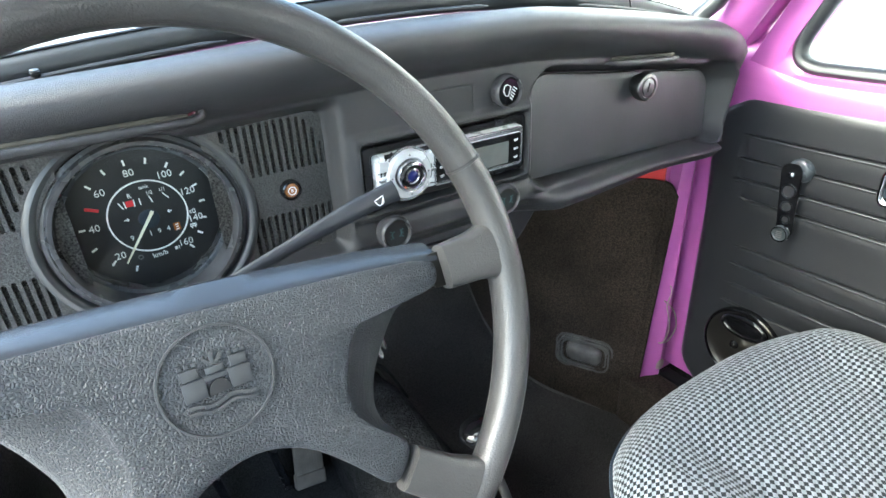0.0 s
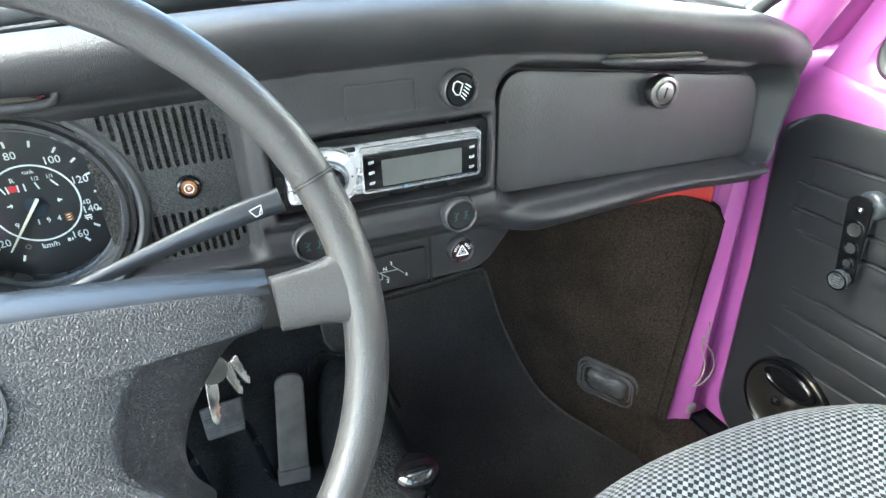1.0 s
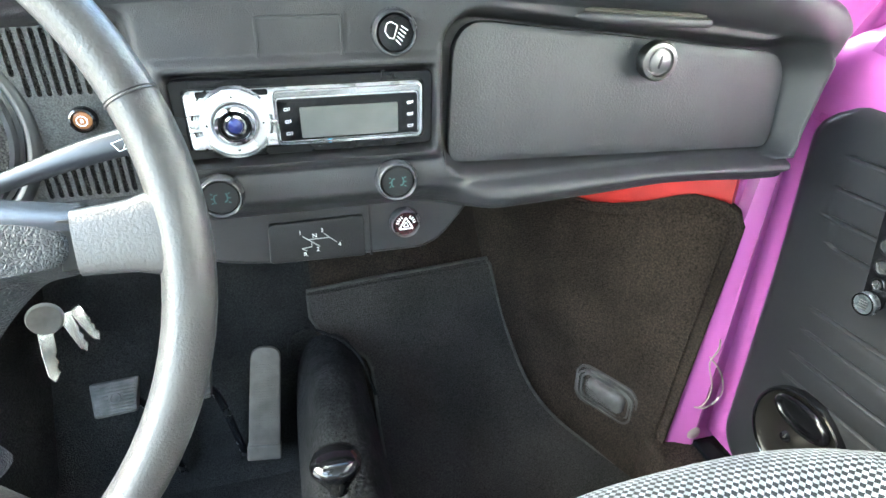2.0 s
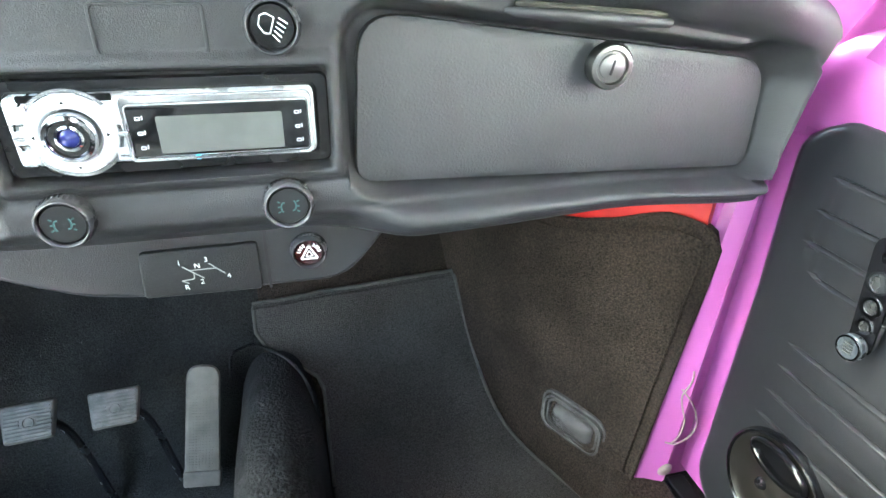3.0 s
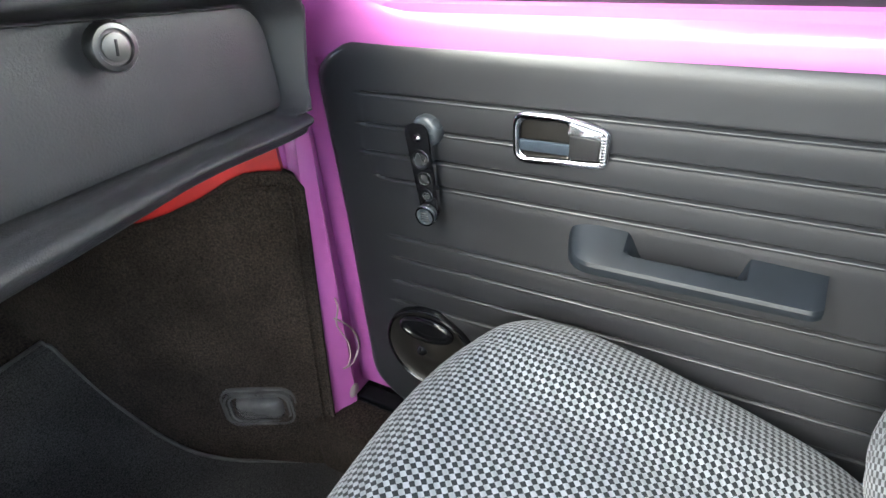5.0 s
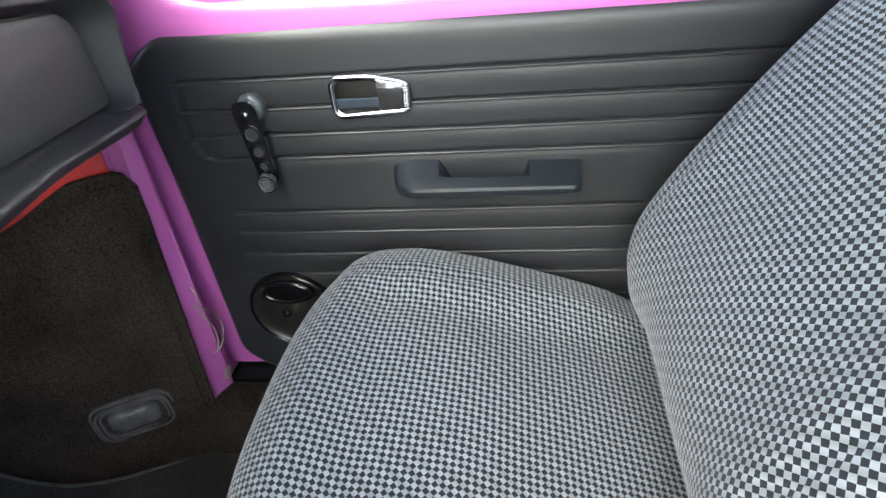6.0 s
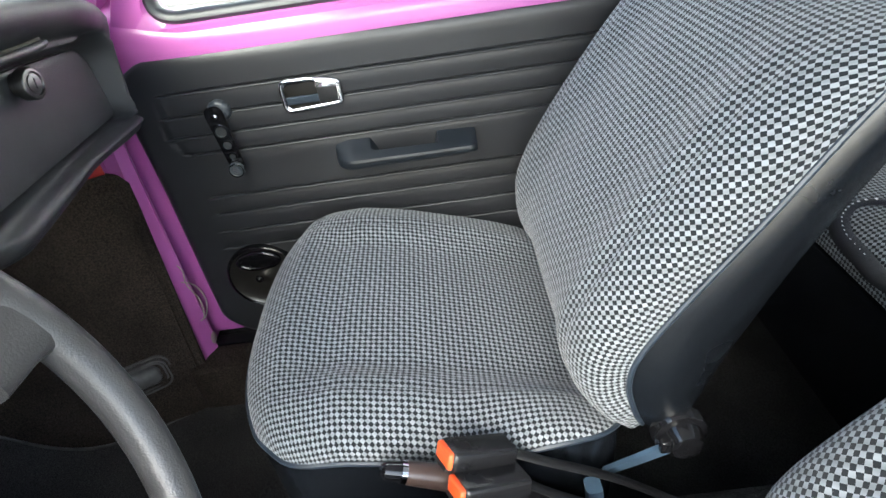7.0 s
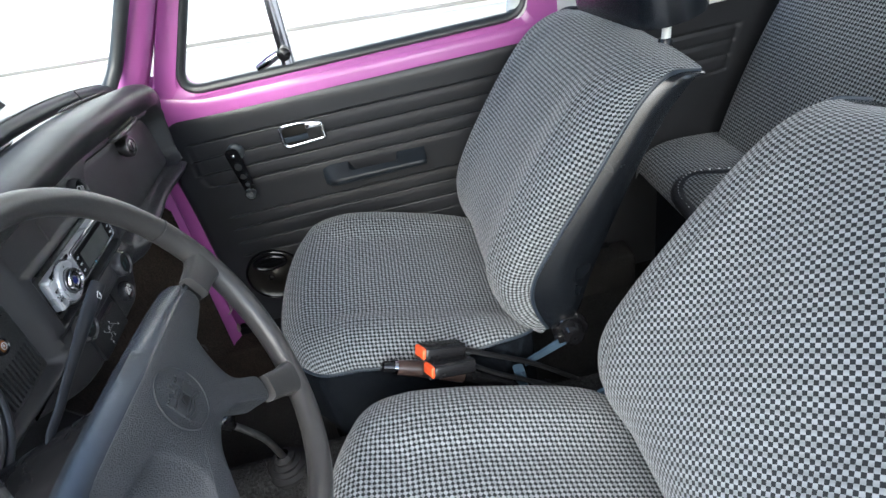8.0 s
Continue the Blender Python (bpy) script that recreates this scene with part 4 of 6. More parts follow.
# blank panel press mark, pull lips
part("press_mark", ring_plate(rounded(0.060, 0.029, 0.003, 3), rounded(0.0565, 0.0255, 0.003, 3), 0.0016, dm(facing(-0.007, 0.0004, 0.534)), 0.0003), VINYL, dash)
lip_right = [Vector((0.205 + 0.130 * k / 20, 0.004 + 0.006 * k / 20 - 0.010 * math.sin(math.pi * k / 20) ** 0.35, 0.5430 - 0.0095 * k / 20)) for k in range(21)]
lip_left = [Vector((-0.430 + 0.011 * k, -0.0075, 0.5572 + 0.0001 * k)) for k in range(19)] + [Vector(p) for p in ((-0.2275, -0.0075, 0.5598), (-0.2240, -0.007, 0.5618), (-0.2232, -0.006, 0.5642), (-0.2260, -0.004, 0.5655))]
for line, r in ((lip_right, 0.0050), (lip_left, 0.0040)):
    last = len(line) - 1
    part("pull_lip", tube([DO @ p for p in line], [0.0015] + [r * math.sin(math.pi * (k + 0.6) / (last + 1.2)) ** 0.2 for k in range(1, last)] + [0.0015], 12, flat=0.9), VINYL, dash, "moulded finger lip under the pad")
    slot = [p + Vector((0, 0.003, r * 0.96)) for p in line[1:(-1 if r > 0.0045 else -4)]]
    part("finger_slot", tube([DO @ p for p in slot], [0.001] + [0.0026] * (len(slot) - 2) + [0.001], 8), SLOT, dash, "brown strip in the finger slot")

# defroster lips along the windscreen, and a small stud
def lip_line(x):
    e = (x - CX) / 0.465
    return (x, 0.040 + 0.006 * abs(e) ** 3, 0.6115 - (0.0625 if e > 0 else 0.034) * e * e)


for x0, x1 in ((-0.095, 0.072), (0.195, 0.378), (-0.46, -0.185)):
    part("defroster_lip", tube([DO @ Vector(lip_line(x0 + (x1 - x0) * k / 16)) for k in range(17)], [0.0006] + [0.0024] * 15 + [0.0006], 8), TRIM, dash, "thin defroster slot lip")
part("stud", revolve([(0.0026, -0.004), (0.0026, 0.006), (0.0034, 0.0065), (0.0034, 0.009), (0, 0.010)], DO @ pose(-0.316, 0.043, 0.590, 10), 12), PLASTIC, dash, "small dark stud")
part("stud_cap", revolve([(0.0030, 0.009), (0.0030, 0.0105), (0, 0.0112)], DO @ pose(-0.316, 0.043, 0.590, 10), 12), STEEL, dash, "bright cap")
part("rag", tube([DO @ Vector(p) for p in ((-0.2335, -0.009, 0.5640), (-0.2305, -0.010, 0.5655), (-0.2290, -0.009, 0.5650))], 0.0011, 6), HAZ, dash, "tiny red scrap in the finger lip")

# glovebox lid with its lock
lid = thing("glovebox_lid", "closed black vinyl glovebox lid with chrome push lock", "glovebox lid", at=(0.28, 0.03, 0.47))
LO = Matrix.Translation((-0.28, -0.03, -0.47))
LID_OUT = corner_round([(0.1055, 0.4265), (0.466, 0.4035), (0.466, 0.4965), (0.112, 0.5415)], [0.014, 0.014, 0.03, 0.032], 8)


def lid_bm():
    bm = bmesh.new()
    c = Vector((0.285, 0.47))
    rings = []
    for sc, d in ((1.0, 0.005), (1.0, -0.0008), (0.994, -0.0022), (0.985, -0.0025), (0.8, -0.0025), (0.6, -0.0025), (0.4, -0.0025), (0.2, -0.0025), (0.02, -0.0025)):
        ring = []
        for p in LID_OUT:
            q = c + (Vector(p) - c) * sc
            ring.append(LO @ Vector((q.x, lid_y(q.x, q.y) + d, q.y)))
        rings.append(ring)
    return loft(rings, bm=bm)


part("panel", lid_bm(), LID, lid)
LKX, LKZ = 0.2985, 0.502
lock = part("lock", revolve([(0.0125, 0), (0.0125, 0.010), (0.0165, 0.011), (0.0168, 0.021), (0.0155, 0.023), (0.0125, 0.0235), (0.0115, 0.0215), (0, 0.0215)], LO @ facing(LKX, lid_y(LKX, LKZ) - 0.001, LKZ, 0, -5), 32), LOCKMETAL, lid, "knurled steel push lock")
part("barrel", revolve([(0.0095, 0), (0.0095, 0.0015), (0.0085, 0.002), (0, 0.002)], LO @ facing(LKX - 0.0019, lid_y(LKX, LKZ) - 0.0225, LKZ, 0, -5), 24), STEEL, lock)
part("keyway", box((0.0018, 0.011, 0.0008), LO @ facing(LKX - 0.0021, lid_y(LKX, LKZ) - 0.0248, LKZ, 0, -5) @ pose(0, 0, 0, 0, 0, -12), 0.0003), DIAL, lock)
for k in range(28):
    a = 2 * math.pi * k / 28
    part("knurl", box((0.0016, 0.0016, 0.009), LO @ facing(LKX, lid_y(LKX, LKZ) - 0.017, LKZ, 0, -5) @ pose(0.0163 * math.cos(a), 0.0163 * math.sin(a), -0.001, 0, 0, math.degrees(a)), 0.0004), LOCKMETAL, lock)


# round push switches
RUBBED = mat("rubbed_black_plastic", (0.058, 0.058, 0.062), 0.26, mottle=0.4, mottle_scale=60, grain=250, grain_depth=0.0001, grain_kind="noise")
def switch(name, label, x, y, z, r, face, draw):
    ob = thing(name, label, "switch", "dashboard switches", at=(x, y, z))
    m = facing(0, 0, 0)
    part("bezel", revolve([(r * 1.06, 0.002), (r * 1.08, -0.002), (r * 1.08, 0.006), (r * 1.02, 0.0098), (r * 0.95, 0.0108), (r * 0.90, 0.0100), (r * 0.87, 0.007), (r * 0.87, 0.0)], m, 36), RUBBED, ob, "rubbed black bezel")
    for k in range(36):
        a = 2 * math.pi * k / 36
        part("knurl", box((0.0011, 0.0013, 0.0062), m @ pose(r * 1.077 * math.cos(a), r * 1.077 * math.sin(a), 0.0025, 0, 0, math.degrees(a)), 0.0003), RUBBED, ob)
    part("button", revolve([(r * 0.865, 0.0), (r * 0.865, 0.0065), (r * 0.80, 0.0084), (0, 0.0090)], m, 32), face, ob)
    draw(ob, m @ pose(0, 0, 0.0090), r * (0.8 if draw is not draw_fan else 0.68))
    return ob


def draw_lamp(ob, m, r):
    bm = bmesh.new()
    pts = [(-0.62, 0.10), (-0.52, 0.52), (-0.25, 0.62), (0.12, 0.42), (-0.12, -0.30), (-0.40, -0.26)]
    for a, b in zip(pts, pts[1:] + pts[:1]):
        bar((a[0] * r, a[1] * r), (b[0] * r, b[1] * r), 0.0006, m, 0.0004, bm)
    part("symbol", bm, WHITE, ob, "white lamp outline", smooth=False)
    for k in range(5):
        bm = bmesh.new()
        bar((r * (0.00 + 0.085 * k), r * (-0.36 + 0.19 * k)), (r * (0.28 + 0.11 * k), r * (-0.66 + 0.20 * k)), 0.0007, m, 0.0004, bm)
        part("ray", bm, WHITE, ob, smooth=False)


def draw_fan(ob, m, r):
    bm = bmesh.new()
    for s in (-1, 1):
        arc = [(s * r * (0.28 + 0.18 * math.cos(t)), r * (0.05 + 0.34 * math.sin(t)) * s) for t in np.linspace(-1.9, 1.2, 7)]
        for a, b in zip(arc, arc[1:]):
            bar(a, b, 0.0010, m, 0.0004, bm)
        for q in (-0.3, 0.0, 0.3):
            bar((s * r * 0.5, r * q), (s * r * 0.66, r * q * 1.3), 0.0009, m, 0.0004, bm)
    part("symbol", bm, GREEN, ob, "dim green ventilation symbol", smooth=False)


def draw_hazard(ob, m, r):
    bm = bmesh.new()
    for k, w in ((0.70, 0.0013), (0.30, 0.0006)):
        tri = [(r * k * math.cos(a), r * k * math.sin(a) - r * 0.06) for a in (math.pi / 2, math.pi * 7 / 6, math.pi * 11 / 6)]
        for a, b in zip(tri, tri[1:] + tri[:1]):
            bar(a, b, w, m, 0.0004, bm)
    for s in (-1, 1):
        for k in range(4):
            a = math.pi / 2 + s * (0.5 + 0.28 * k)
            bar((r * 0.64 * math.cos(a), r * 0.64 * math.sin(a)), (r * 0.90 * math.cos(a), r * 0.90 * math.sin(a)), 0.0010, m, 0.0004, bm)
    part("symbol", bm, WHITE, ob, "white warning triangle", smooth=False)


switch("washer_switch", "round black push switch with white lamp symbol", 0.0595, 0.0, 0.536, 0.0152, GLOSSY, draw_lamp)
switch("fan_switch", "round black push switch with dim green symbol", 0.0575, 0.0, 0.4235, 0.0155, DIAL, draw_fan)
switch("fan_switch", "round black push switch with dim green symbol", -0.0765, 0.0, 0.4235, 0.0155, DIAL, draw_fan)
switch("hazard_switch", "small round dark red hazard switch with white triangle", 0.068, 0.023, 0.374, 0.0125, HAZ, draw_hazard)

# shift pattern plate
plate = thing("shift_pattern_plate", "black grained plate with white shift pattern", "plate", at=(-0.0085, 0.022, 0.3665))
PM = facing(0, 0, 0, 2)
part("plate", prism(corner_round([(-0.0415, -0.018), (0.0405, -0.020), (0.0405, 0.0185), (-0.0395, 0.018)], 0.004, 4), 0.005, PM, 0.0015), PLATE, plate)
PT = PM @ pose(-0.0015, 0.0, 0.0052) @ Matrix.Scale(0.87, 4)
bm = bmesh.new()
for a, b in (((-0.0125, 0.006), (0.003, -0.0065)), ((-0.008, 0.002), (0.0135, 0.002)), ((0.008, 0.007), (0.020, -0.004)), ((-0.0045, -0.0005), (-0.0048, -0.006)), ((-0.0048, -0.006), (-0.0145, -0.007)), ((-0.0145, -0.007), (-0.0095, -0.010))):
    bar(a, b, 0.0008, PT, 0.0004, bm)
part("pattern", bm, FADED, plate, "white shift lines", smooth=False)
for ch, x, y in (("1", -0.0145, 0.0095), ("3", 0.0065, 0.0105), ("N", -0.001, 0.0055), ("2", 0.001, -0.0095), ("4", 0.0225, -0.0065), ("R", -0.0115, -0.0135)):
    writing(ch, 0.0062, PT @ pose(x, y, 0.0002), WHITE, plate)

# ---- radio ----
radio = thing("car_radio", "silver car radio with round control knob and grey display", "radio", at=(-0.005, 0.0, 0.479))
RM = facing(0, 0, 0, -2)
part("surround", ring_plate(rounded(0.188, 0.058, 0.005, 5), rounded(0.172, 0.044, 0.004, 5), 0.004, RM @ pose(0, 0, -0.006), 0.001), PLASTIC, radio, "black mounting frame")
part("body", prism(rounded(0.175, 0.046, 0.004, 5), 0.02, RM @ pose(0, 0, -0.024), 0.002), PLASTIC, radio)
part("face", prism(corner_round([(-0.0845, -0.0195), (0.0845, -0.0195), (0.0845, 0.021), (-0.0845, 0.021)], 0.004, 4), 0.010, RM @ pose(0, 0, -0.004), 0.003), SILVER, radio, "silver face plate")
part("display_frame", ring_plate(rounded(0.108, 0.040, 0.004, 4, 0.0285, 0.0008), rounded(0.104, 0.033, 0.003, 4, 0.0285, -0.0003), 0.0025, RM @ pose(0, 0, 0.0055), 0.0006), BRIGHT, radio, "bright display surround")
part("display_glass", prism(rounded(0.103, 0.031, 0.002, 3, 0.0285, -0.0008), 0.0015, RM @ pose(0, 0, 0.0058), 0.0004), GLOSSY, radio, "gloss black display window")
part("screen", prism(rounded(0.072, 0.023, 0.001, 2, 0.0285, -0.003), 0.0005, RM @ pose(0, 0, 0.0073)), DISPLAY, radio, "grey liquid crystal screen")
for sx in (-0.017, 0.0735):
    for k in range(3):
        part("button_mark", ring_plate(rounded(0.0030, 0.0020, 0.0006, 2, sx, 0.0075 - 0.009 * k), rounded(0.0022, 0.0012, 0.0004, 2, sx, 0.0075 - 0.009 * k), 0.0004, RM @ pose(0, 0, 0.0073)), WHITE, radio, "small white button mark")
        part("button_mark", prism(rounded(0.0005, 0.0024, 0.0001, 1, sx + 0.0025, 0.0080 - 0.009 * k), 0.0004, RM @ pose(0, 0, 0.0073)), WHITE, radio)
DM_ = RM @ pose(-0.0525, 0.0, 0.005)
dial = part("control_ring", revolve([(0.0235, 0), (0.0235, 0.003), (0.0222, 0.005), (0.0165, 0.0055), (0.0155, 0.004)], DM_, 48), SILVER, radio, "silver four-way ring")
part("groove", ring_plate(circle(0.0262, 48), circle(0.0242, 48), 0.0016, DM_ @ pose(0, 0, 0.0002)), BRIGHT, dial)
part("knob", revolve([(0.0145, 0.001), (0.0145, 0.009), (0.0135, 0.0115), (0.0115, 0.012), (0.0105, 0.010)], DM_, 36), CHROME, dial, "chrome volume knob")
part("knob_face", revolve([(0.0110, 0.006), (0.0105, 0.0095), (0.0078, 0.0095), (0.0072, 0.0085)], DM_, 32), GLOSSY, dial)
part("lens_ring", revolve([(0.0078, 0.0080), (0.0076, 0.0100), (0.0062, 0.0104), (0.0052, 0.0092)], DM_, 32), CHROME, dial, "chrome ring round the lens")
arc = [(r * math.cos(t), r * math.sin(t)) for r, ts in ((0.0292, np.linspace(2.15, 4.25, 22)), (0.0280, np.linspace(4.25, 2.15, 22))) for t in ts]
part("gap", prism(arc, 0.0006, DM_ @ pose(0, 0, 0.0012)), GLOSSY, radio, "dark gap beside the ring")
for z in (0.0065, -0.0055):
    part("gap", prism(rounded(0.011, 0.0005, 0.0001, 1, -0.0795, z), 0.0004, RM @ pose(0, 0, 0.0074)), GLOSSY, radio)
part("lens", revolve([(0.0053, 0.006), (0.0051, 0.0096), (0.0032, 0.0110), (0, 0.0115)], DM_, 24), BLUE, dial, "blue domed lens")
for a in range(4):
    part("arrow", prism([(0.0186, -0.0010), (0.0202, 0), (0.0186, 0.0010)], 0.0004, DM_ @ pose(0, 0, 0.0054, 0, 0, 90 * a)), PLASTIC, dial)
for x, y, w, h in ((-0.0775, 0.012, 0.010, 0.010), (-0.0775, -0.001, 0.010, 0.008), (-0.0775, -0.013, 0.010, 0.009), (-0.0285, 0.0105, 0.011, 0.012), (-0.0275, -0.0135, 0.009, 0.008)):
    part("key", prism(rounded(w, h, 0.0012, 3, x, y), 0.0022, RM @ pose(0, 0, 0.0055), 0.0008), SILVER, radio, "silver key")
for x in (-0.080, -0.0262):
    part("key", prism(rounded(0.0062, 0.0032, 0.001, 3, x, 0.0 - 0.001), 0.0026, RM @ pose(0, 0, 0.0056), 0.0008), BRIGHT, radio)
writing("MENU", 0.0022, RM @ pose(-0.0275, -0.0145, 0.0078), PLASTIC, radio)
part("slot", prism(rounded(0.048, 0.004, 0.001, 2, -0.052, 0.0205), 0.0012, RM @ pose(0, 0, 0.0052)), GLOSSY, radio, "dark gap above the knob")
part("badge", prism(rounded(0.003, 0.003, 0.0006, 2, 0.0125, -0.0178), 0.0006, RM @ pose(0, 0, 0.0072)), CYAN, radio, "small blue mark")
part("badge", prism(rounded(0.024, 0.0020, 0.0004, 2, 0.028, -0.0178), 0.0005, RM @ pose(0, 0, 0.0072)), PLASTIC, radio, "dark nameplate bar")

# ---- instrument panel ----
SPX, SPZ = -0.275, 0.475
cluster = thing("instrument_panel", "black crackle instrument panel with slotted grilles", "instrument panel", at=(SPX, 0.04, SPZ))
CO = Matrix.Translation((-SPX, -0.04, -SPZ))


def capsule(x, z0, z1, w, n=6):
    """A round-ended upright slot."""
    r = w / 2
    low = [(x + r * math.cos(t), z0 + r + r * math.sin(t)) for t in np.linspace(math.pi, 2 * math.pi, n)]
    high = [(x + r * math.cos(t), z1 - r + r * math.sin(t)) for t in np.linspace(0, math.pi, n)]
    return low + high


def grille_slots():
    out = []
    for k in range(14):
        a = 0.0660 + 0.0063 * k
        arc = math.sqrt(max(0.0865 ** 2 - a * a, 0))
        top = 0.0675 - 0.030 * max(0.0, (a - 0.126) / 0.024) ** 2.2
        out.append(capsule(a, max(0.0225, arc), top, 0.0034))
        if k >= 2:
            out.append(capsule(a, -0.052 + 0.012 * max(0.0, (a - 0.130) / 0.02) ** 2, min(-0.0145, -arc + 0.018), 0.0034))
    return out


def grille_plate(sgn):
    """One slotted panel beside the dial, hugging its bezel; the slots go right through."""
    inner = [(0.0738 * math.cos(t), 0.0738 * math.sin(t)) for t in np.linspace(radians(-35.6), radians(47.4), 22)]
    outer = corner_round([(0.050, 0.0715), (0.122, 0.0725), (0.155, 0.068), (0.1575, -0.057), (0.060, -0.057)], [0.004, 0.012, 0.026, 0.012, 0.003], 8)
    bm = bmesh.new()
    for line in [inner + outer] + grille_slots():
        vs = [bm.verts.new(CO @ Vector((SPX + sgn * a, 0.0225, SPZ + z))) for a, z in line]
        for p, q in zip(vs, vs[1:] + vs[:1]):
            bm.edges.new((p, q))
    bmesh.ops.triangle_fill(bm, use_beauty=True, use_dissolve=False, edges=bm.edges[:], normal=(0, -1, 0))
    walls = bmesh.ops.extrude_face_region(bm, geom=bm.faces[:])
    bmesh.ops.translate(bm, vec=(0, 0.006, 0), verts=[g for g in walls["geom"] if isinstance(g, bmesh.types.BMVert)])
    bmesh.ops.recalc_face_normals(bm, faces=bm.faces)
    return bm


for sgn in (1, -1):
    sheet = part("grille", grille_plate(sgn), GRILLE, cluster, "slotted crackle-black grille", smooth=False)
    part("gauze", box((0.106, 0.001, 0.134), CO @ pose(SPX + sgn * 0.1035, 0.0252, SPZ + 0.007), 0.0002), GAUZE, sheet, "dark woven gauze behind the slots")
lamp = part("warning_lamp", revolve([(0.0094, -0.001), (0.0094, 0.003), (0.0086, 0.0058), (0.0072, 0.0068), (0.0062, 0.0050)], CO @ facing(-0.161, 0.023, 0.4805), 32), GLOSSY, cluster, "brake warning lamp bezel")
part("lens", revolve([(0.0064, 0.002), (0.0060, 0.0050), (0.003, 0.0060), (0, 0.0063)], CO @ facing(-0.161, 0.023, 0.4805), 20), AMBER, lamp, "amber-red lens")
writing("B", 0.0042, CO @ facing(-0.161, 0.0166, 0.4805), WHITE, lamp)
part("mark", ring_plate(circle(0.0038, 20), circle(0.0031, 20), 0.0003, CO @ facing(-0.161, 0.0167, 0.4805)), WHITE, lamp)

speedo = thing("speedometer", "round black speedometer with white figures and cream needle", "speedometer", at=(SPX, 0.056, SPZ))
SPM = facing(0, 0, 0, 3)
part("bezel", revolve([(0.060, -0.004), (0.0605, 0.012), (0.063, 0.032), (0.0655, 0.038), (0.0685, 0.038), (0.0705, 0.034), (0.0735, 0.033), (0.0745, 0.028), (0.0745, -0.004)], SPM, 96), RUBBED, speedo, "stepped black bezel")
part("bead", revolve([(0.0740, 0.029), (0.0746, 0.0345), (0.0765, 0.0372), (0.0790, 0.0380), (0.0815, 0.0370), (0.0838, 0.0345), (0.0845, 0.030)], SPM, 96), EMBLEM, speedo, "raised vinyl bead round the dial")
part("bezel_ring", revolve([(0.0584, 0.0155), (0.0587, 0.0180), (0.0605, 0.0190), (0.0622, 0.0190)], SPM, 96), SMOKE, speedo, "satin inner ring")
part("dial", revolve([(0.0600, -0.004), (0.0600, 0.0), (0, 0.0)], SPM, 48), DIAL, speedo, "matt black dial")
# the printed face sits a little off the bezel's axis
SPD = SPM @ pose(0.0022, -0.0005, 0) @ Matrix.Scale(0.952, 4)
SPN = SPM @ pose(-0.0006, 0.0002, 0, 0, 0, 2) @ Matrix.Scale(0.952, 4)
part("dial_ring", ring_plate(circle(0.0325, 64), circle(0.0312, 64), 0.0005, SPD @ pose(0, 0, 0.0002)), WHITE, speedo, "white inner ring")


def spd_dir(kmh):
    a = math.radians(float(np.interp(kmh, [10, 20, 40, 60, 80, 100, 120, 140, 160], [246, 224, 178.5, 133.5, 93, 53.5, 19, -18, -53])))
    return math.cos(a), math.sin(a)


for k in range(10, 170, 10):
    c, s = spd_dir(k)
    bm = bmesh.new()
    r0, r1, w = (0.0350, 0.0455, 0.0026) if k == 50 else (0.0462, 0.0512, 0.0017)
    bar((c * r0, s * r0), (c * r1, s * r1), w, SPN, 0.0005, bm)
    part("tick", bm, REDPRINT if k == 50 else WHITE, speedo, "red mark on the scale" if k == 50 else "", smooth=False)
for k in range(20, 180, 20):
    c, s = spd_dir(k)
    writing(str(k), 0.0088, SPN @ pose(c * 0.0405 + 0.0008, s * 0.0405 - 0.001, 0.0004), WHITE, speedo, "figure")
writing("km/h", 0.0064, SPN @ pose(0.0020, -0.0375, 0.0004), WHITE, speedo)
writing("tank", 0.0046, SPN @ pose(0.0060, 0.0252, 0.0004), WHITE, speedo)
writing("R", 0.0058, SPN @ pose(-0.0067, 0.0202, 0.0004), WHITE, speedo)
writing("1/2", 0.0044, SPN @ pose(0.0090, 0.0192, 0.0004), WHITE, speedo)
writing("1/1", 0.0044, SPN @ pose(0.0195, 0.0192, 0.0004), WHITE, speedo)
for x, tip in ((-0.0140, -0.0026), (-0.0118, -0.0006), (-0.0048, 0.0004), (0.0000, 0.0), (0.0095, -0.0016), (0.0230, -0.0040)):
    bm = bmesh.new()
    bar((x, 0.0105), (x + tip, 0.0165), 0.0010, SPN, 0.0005, bm)
    part("gauge_tick", bm, WHITE, speedo, smooth=False)
part("gauge_red", prism([(-0.0112, 0.0112), (-0.0054, 0.0112), (-0.0052, 0.0163), (-0.0110, 0.0163)], 0.0005, SPN), REDPRINT, speedo, "red reserve field")
for ch, x in (("9", -0.0150), ("1", 0.0002), ("9", 0.0075), ("4", 0.0150)):
    writing(ch, 0.0064, SPN @ pose(x, -0.0165, 0.0004), WHITE, speedo, "odometer_figure")
tenths = part("odometer_tenths", prism(rounded(0.0056, 0.0070, 0.0005, 2, 0.0222, -0.0168), 0.0004, SPN), AMBER, speedo, "orange tenths wheel")
for z in (-0.0150, -0.0172, -0.0194):
    bm = bmesh.new()
    bar((0.0208, z), (0.0236, z + 0.0004), 0.0007, SPN, 0.0007, bm)
    part("mark", bm, WHITE, tenths, smooth=False)


def icon(pieces):
    bm = bmesh.new()
    for a, b, w in pieces:
        bar(a, b, w, SPN, 0.0005, bm)
    part("tell_tale", bm, WHITE, speedo, "small white symbol", smooth=False)


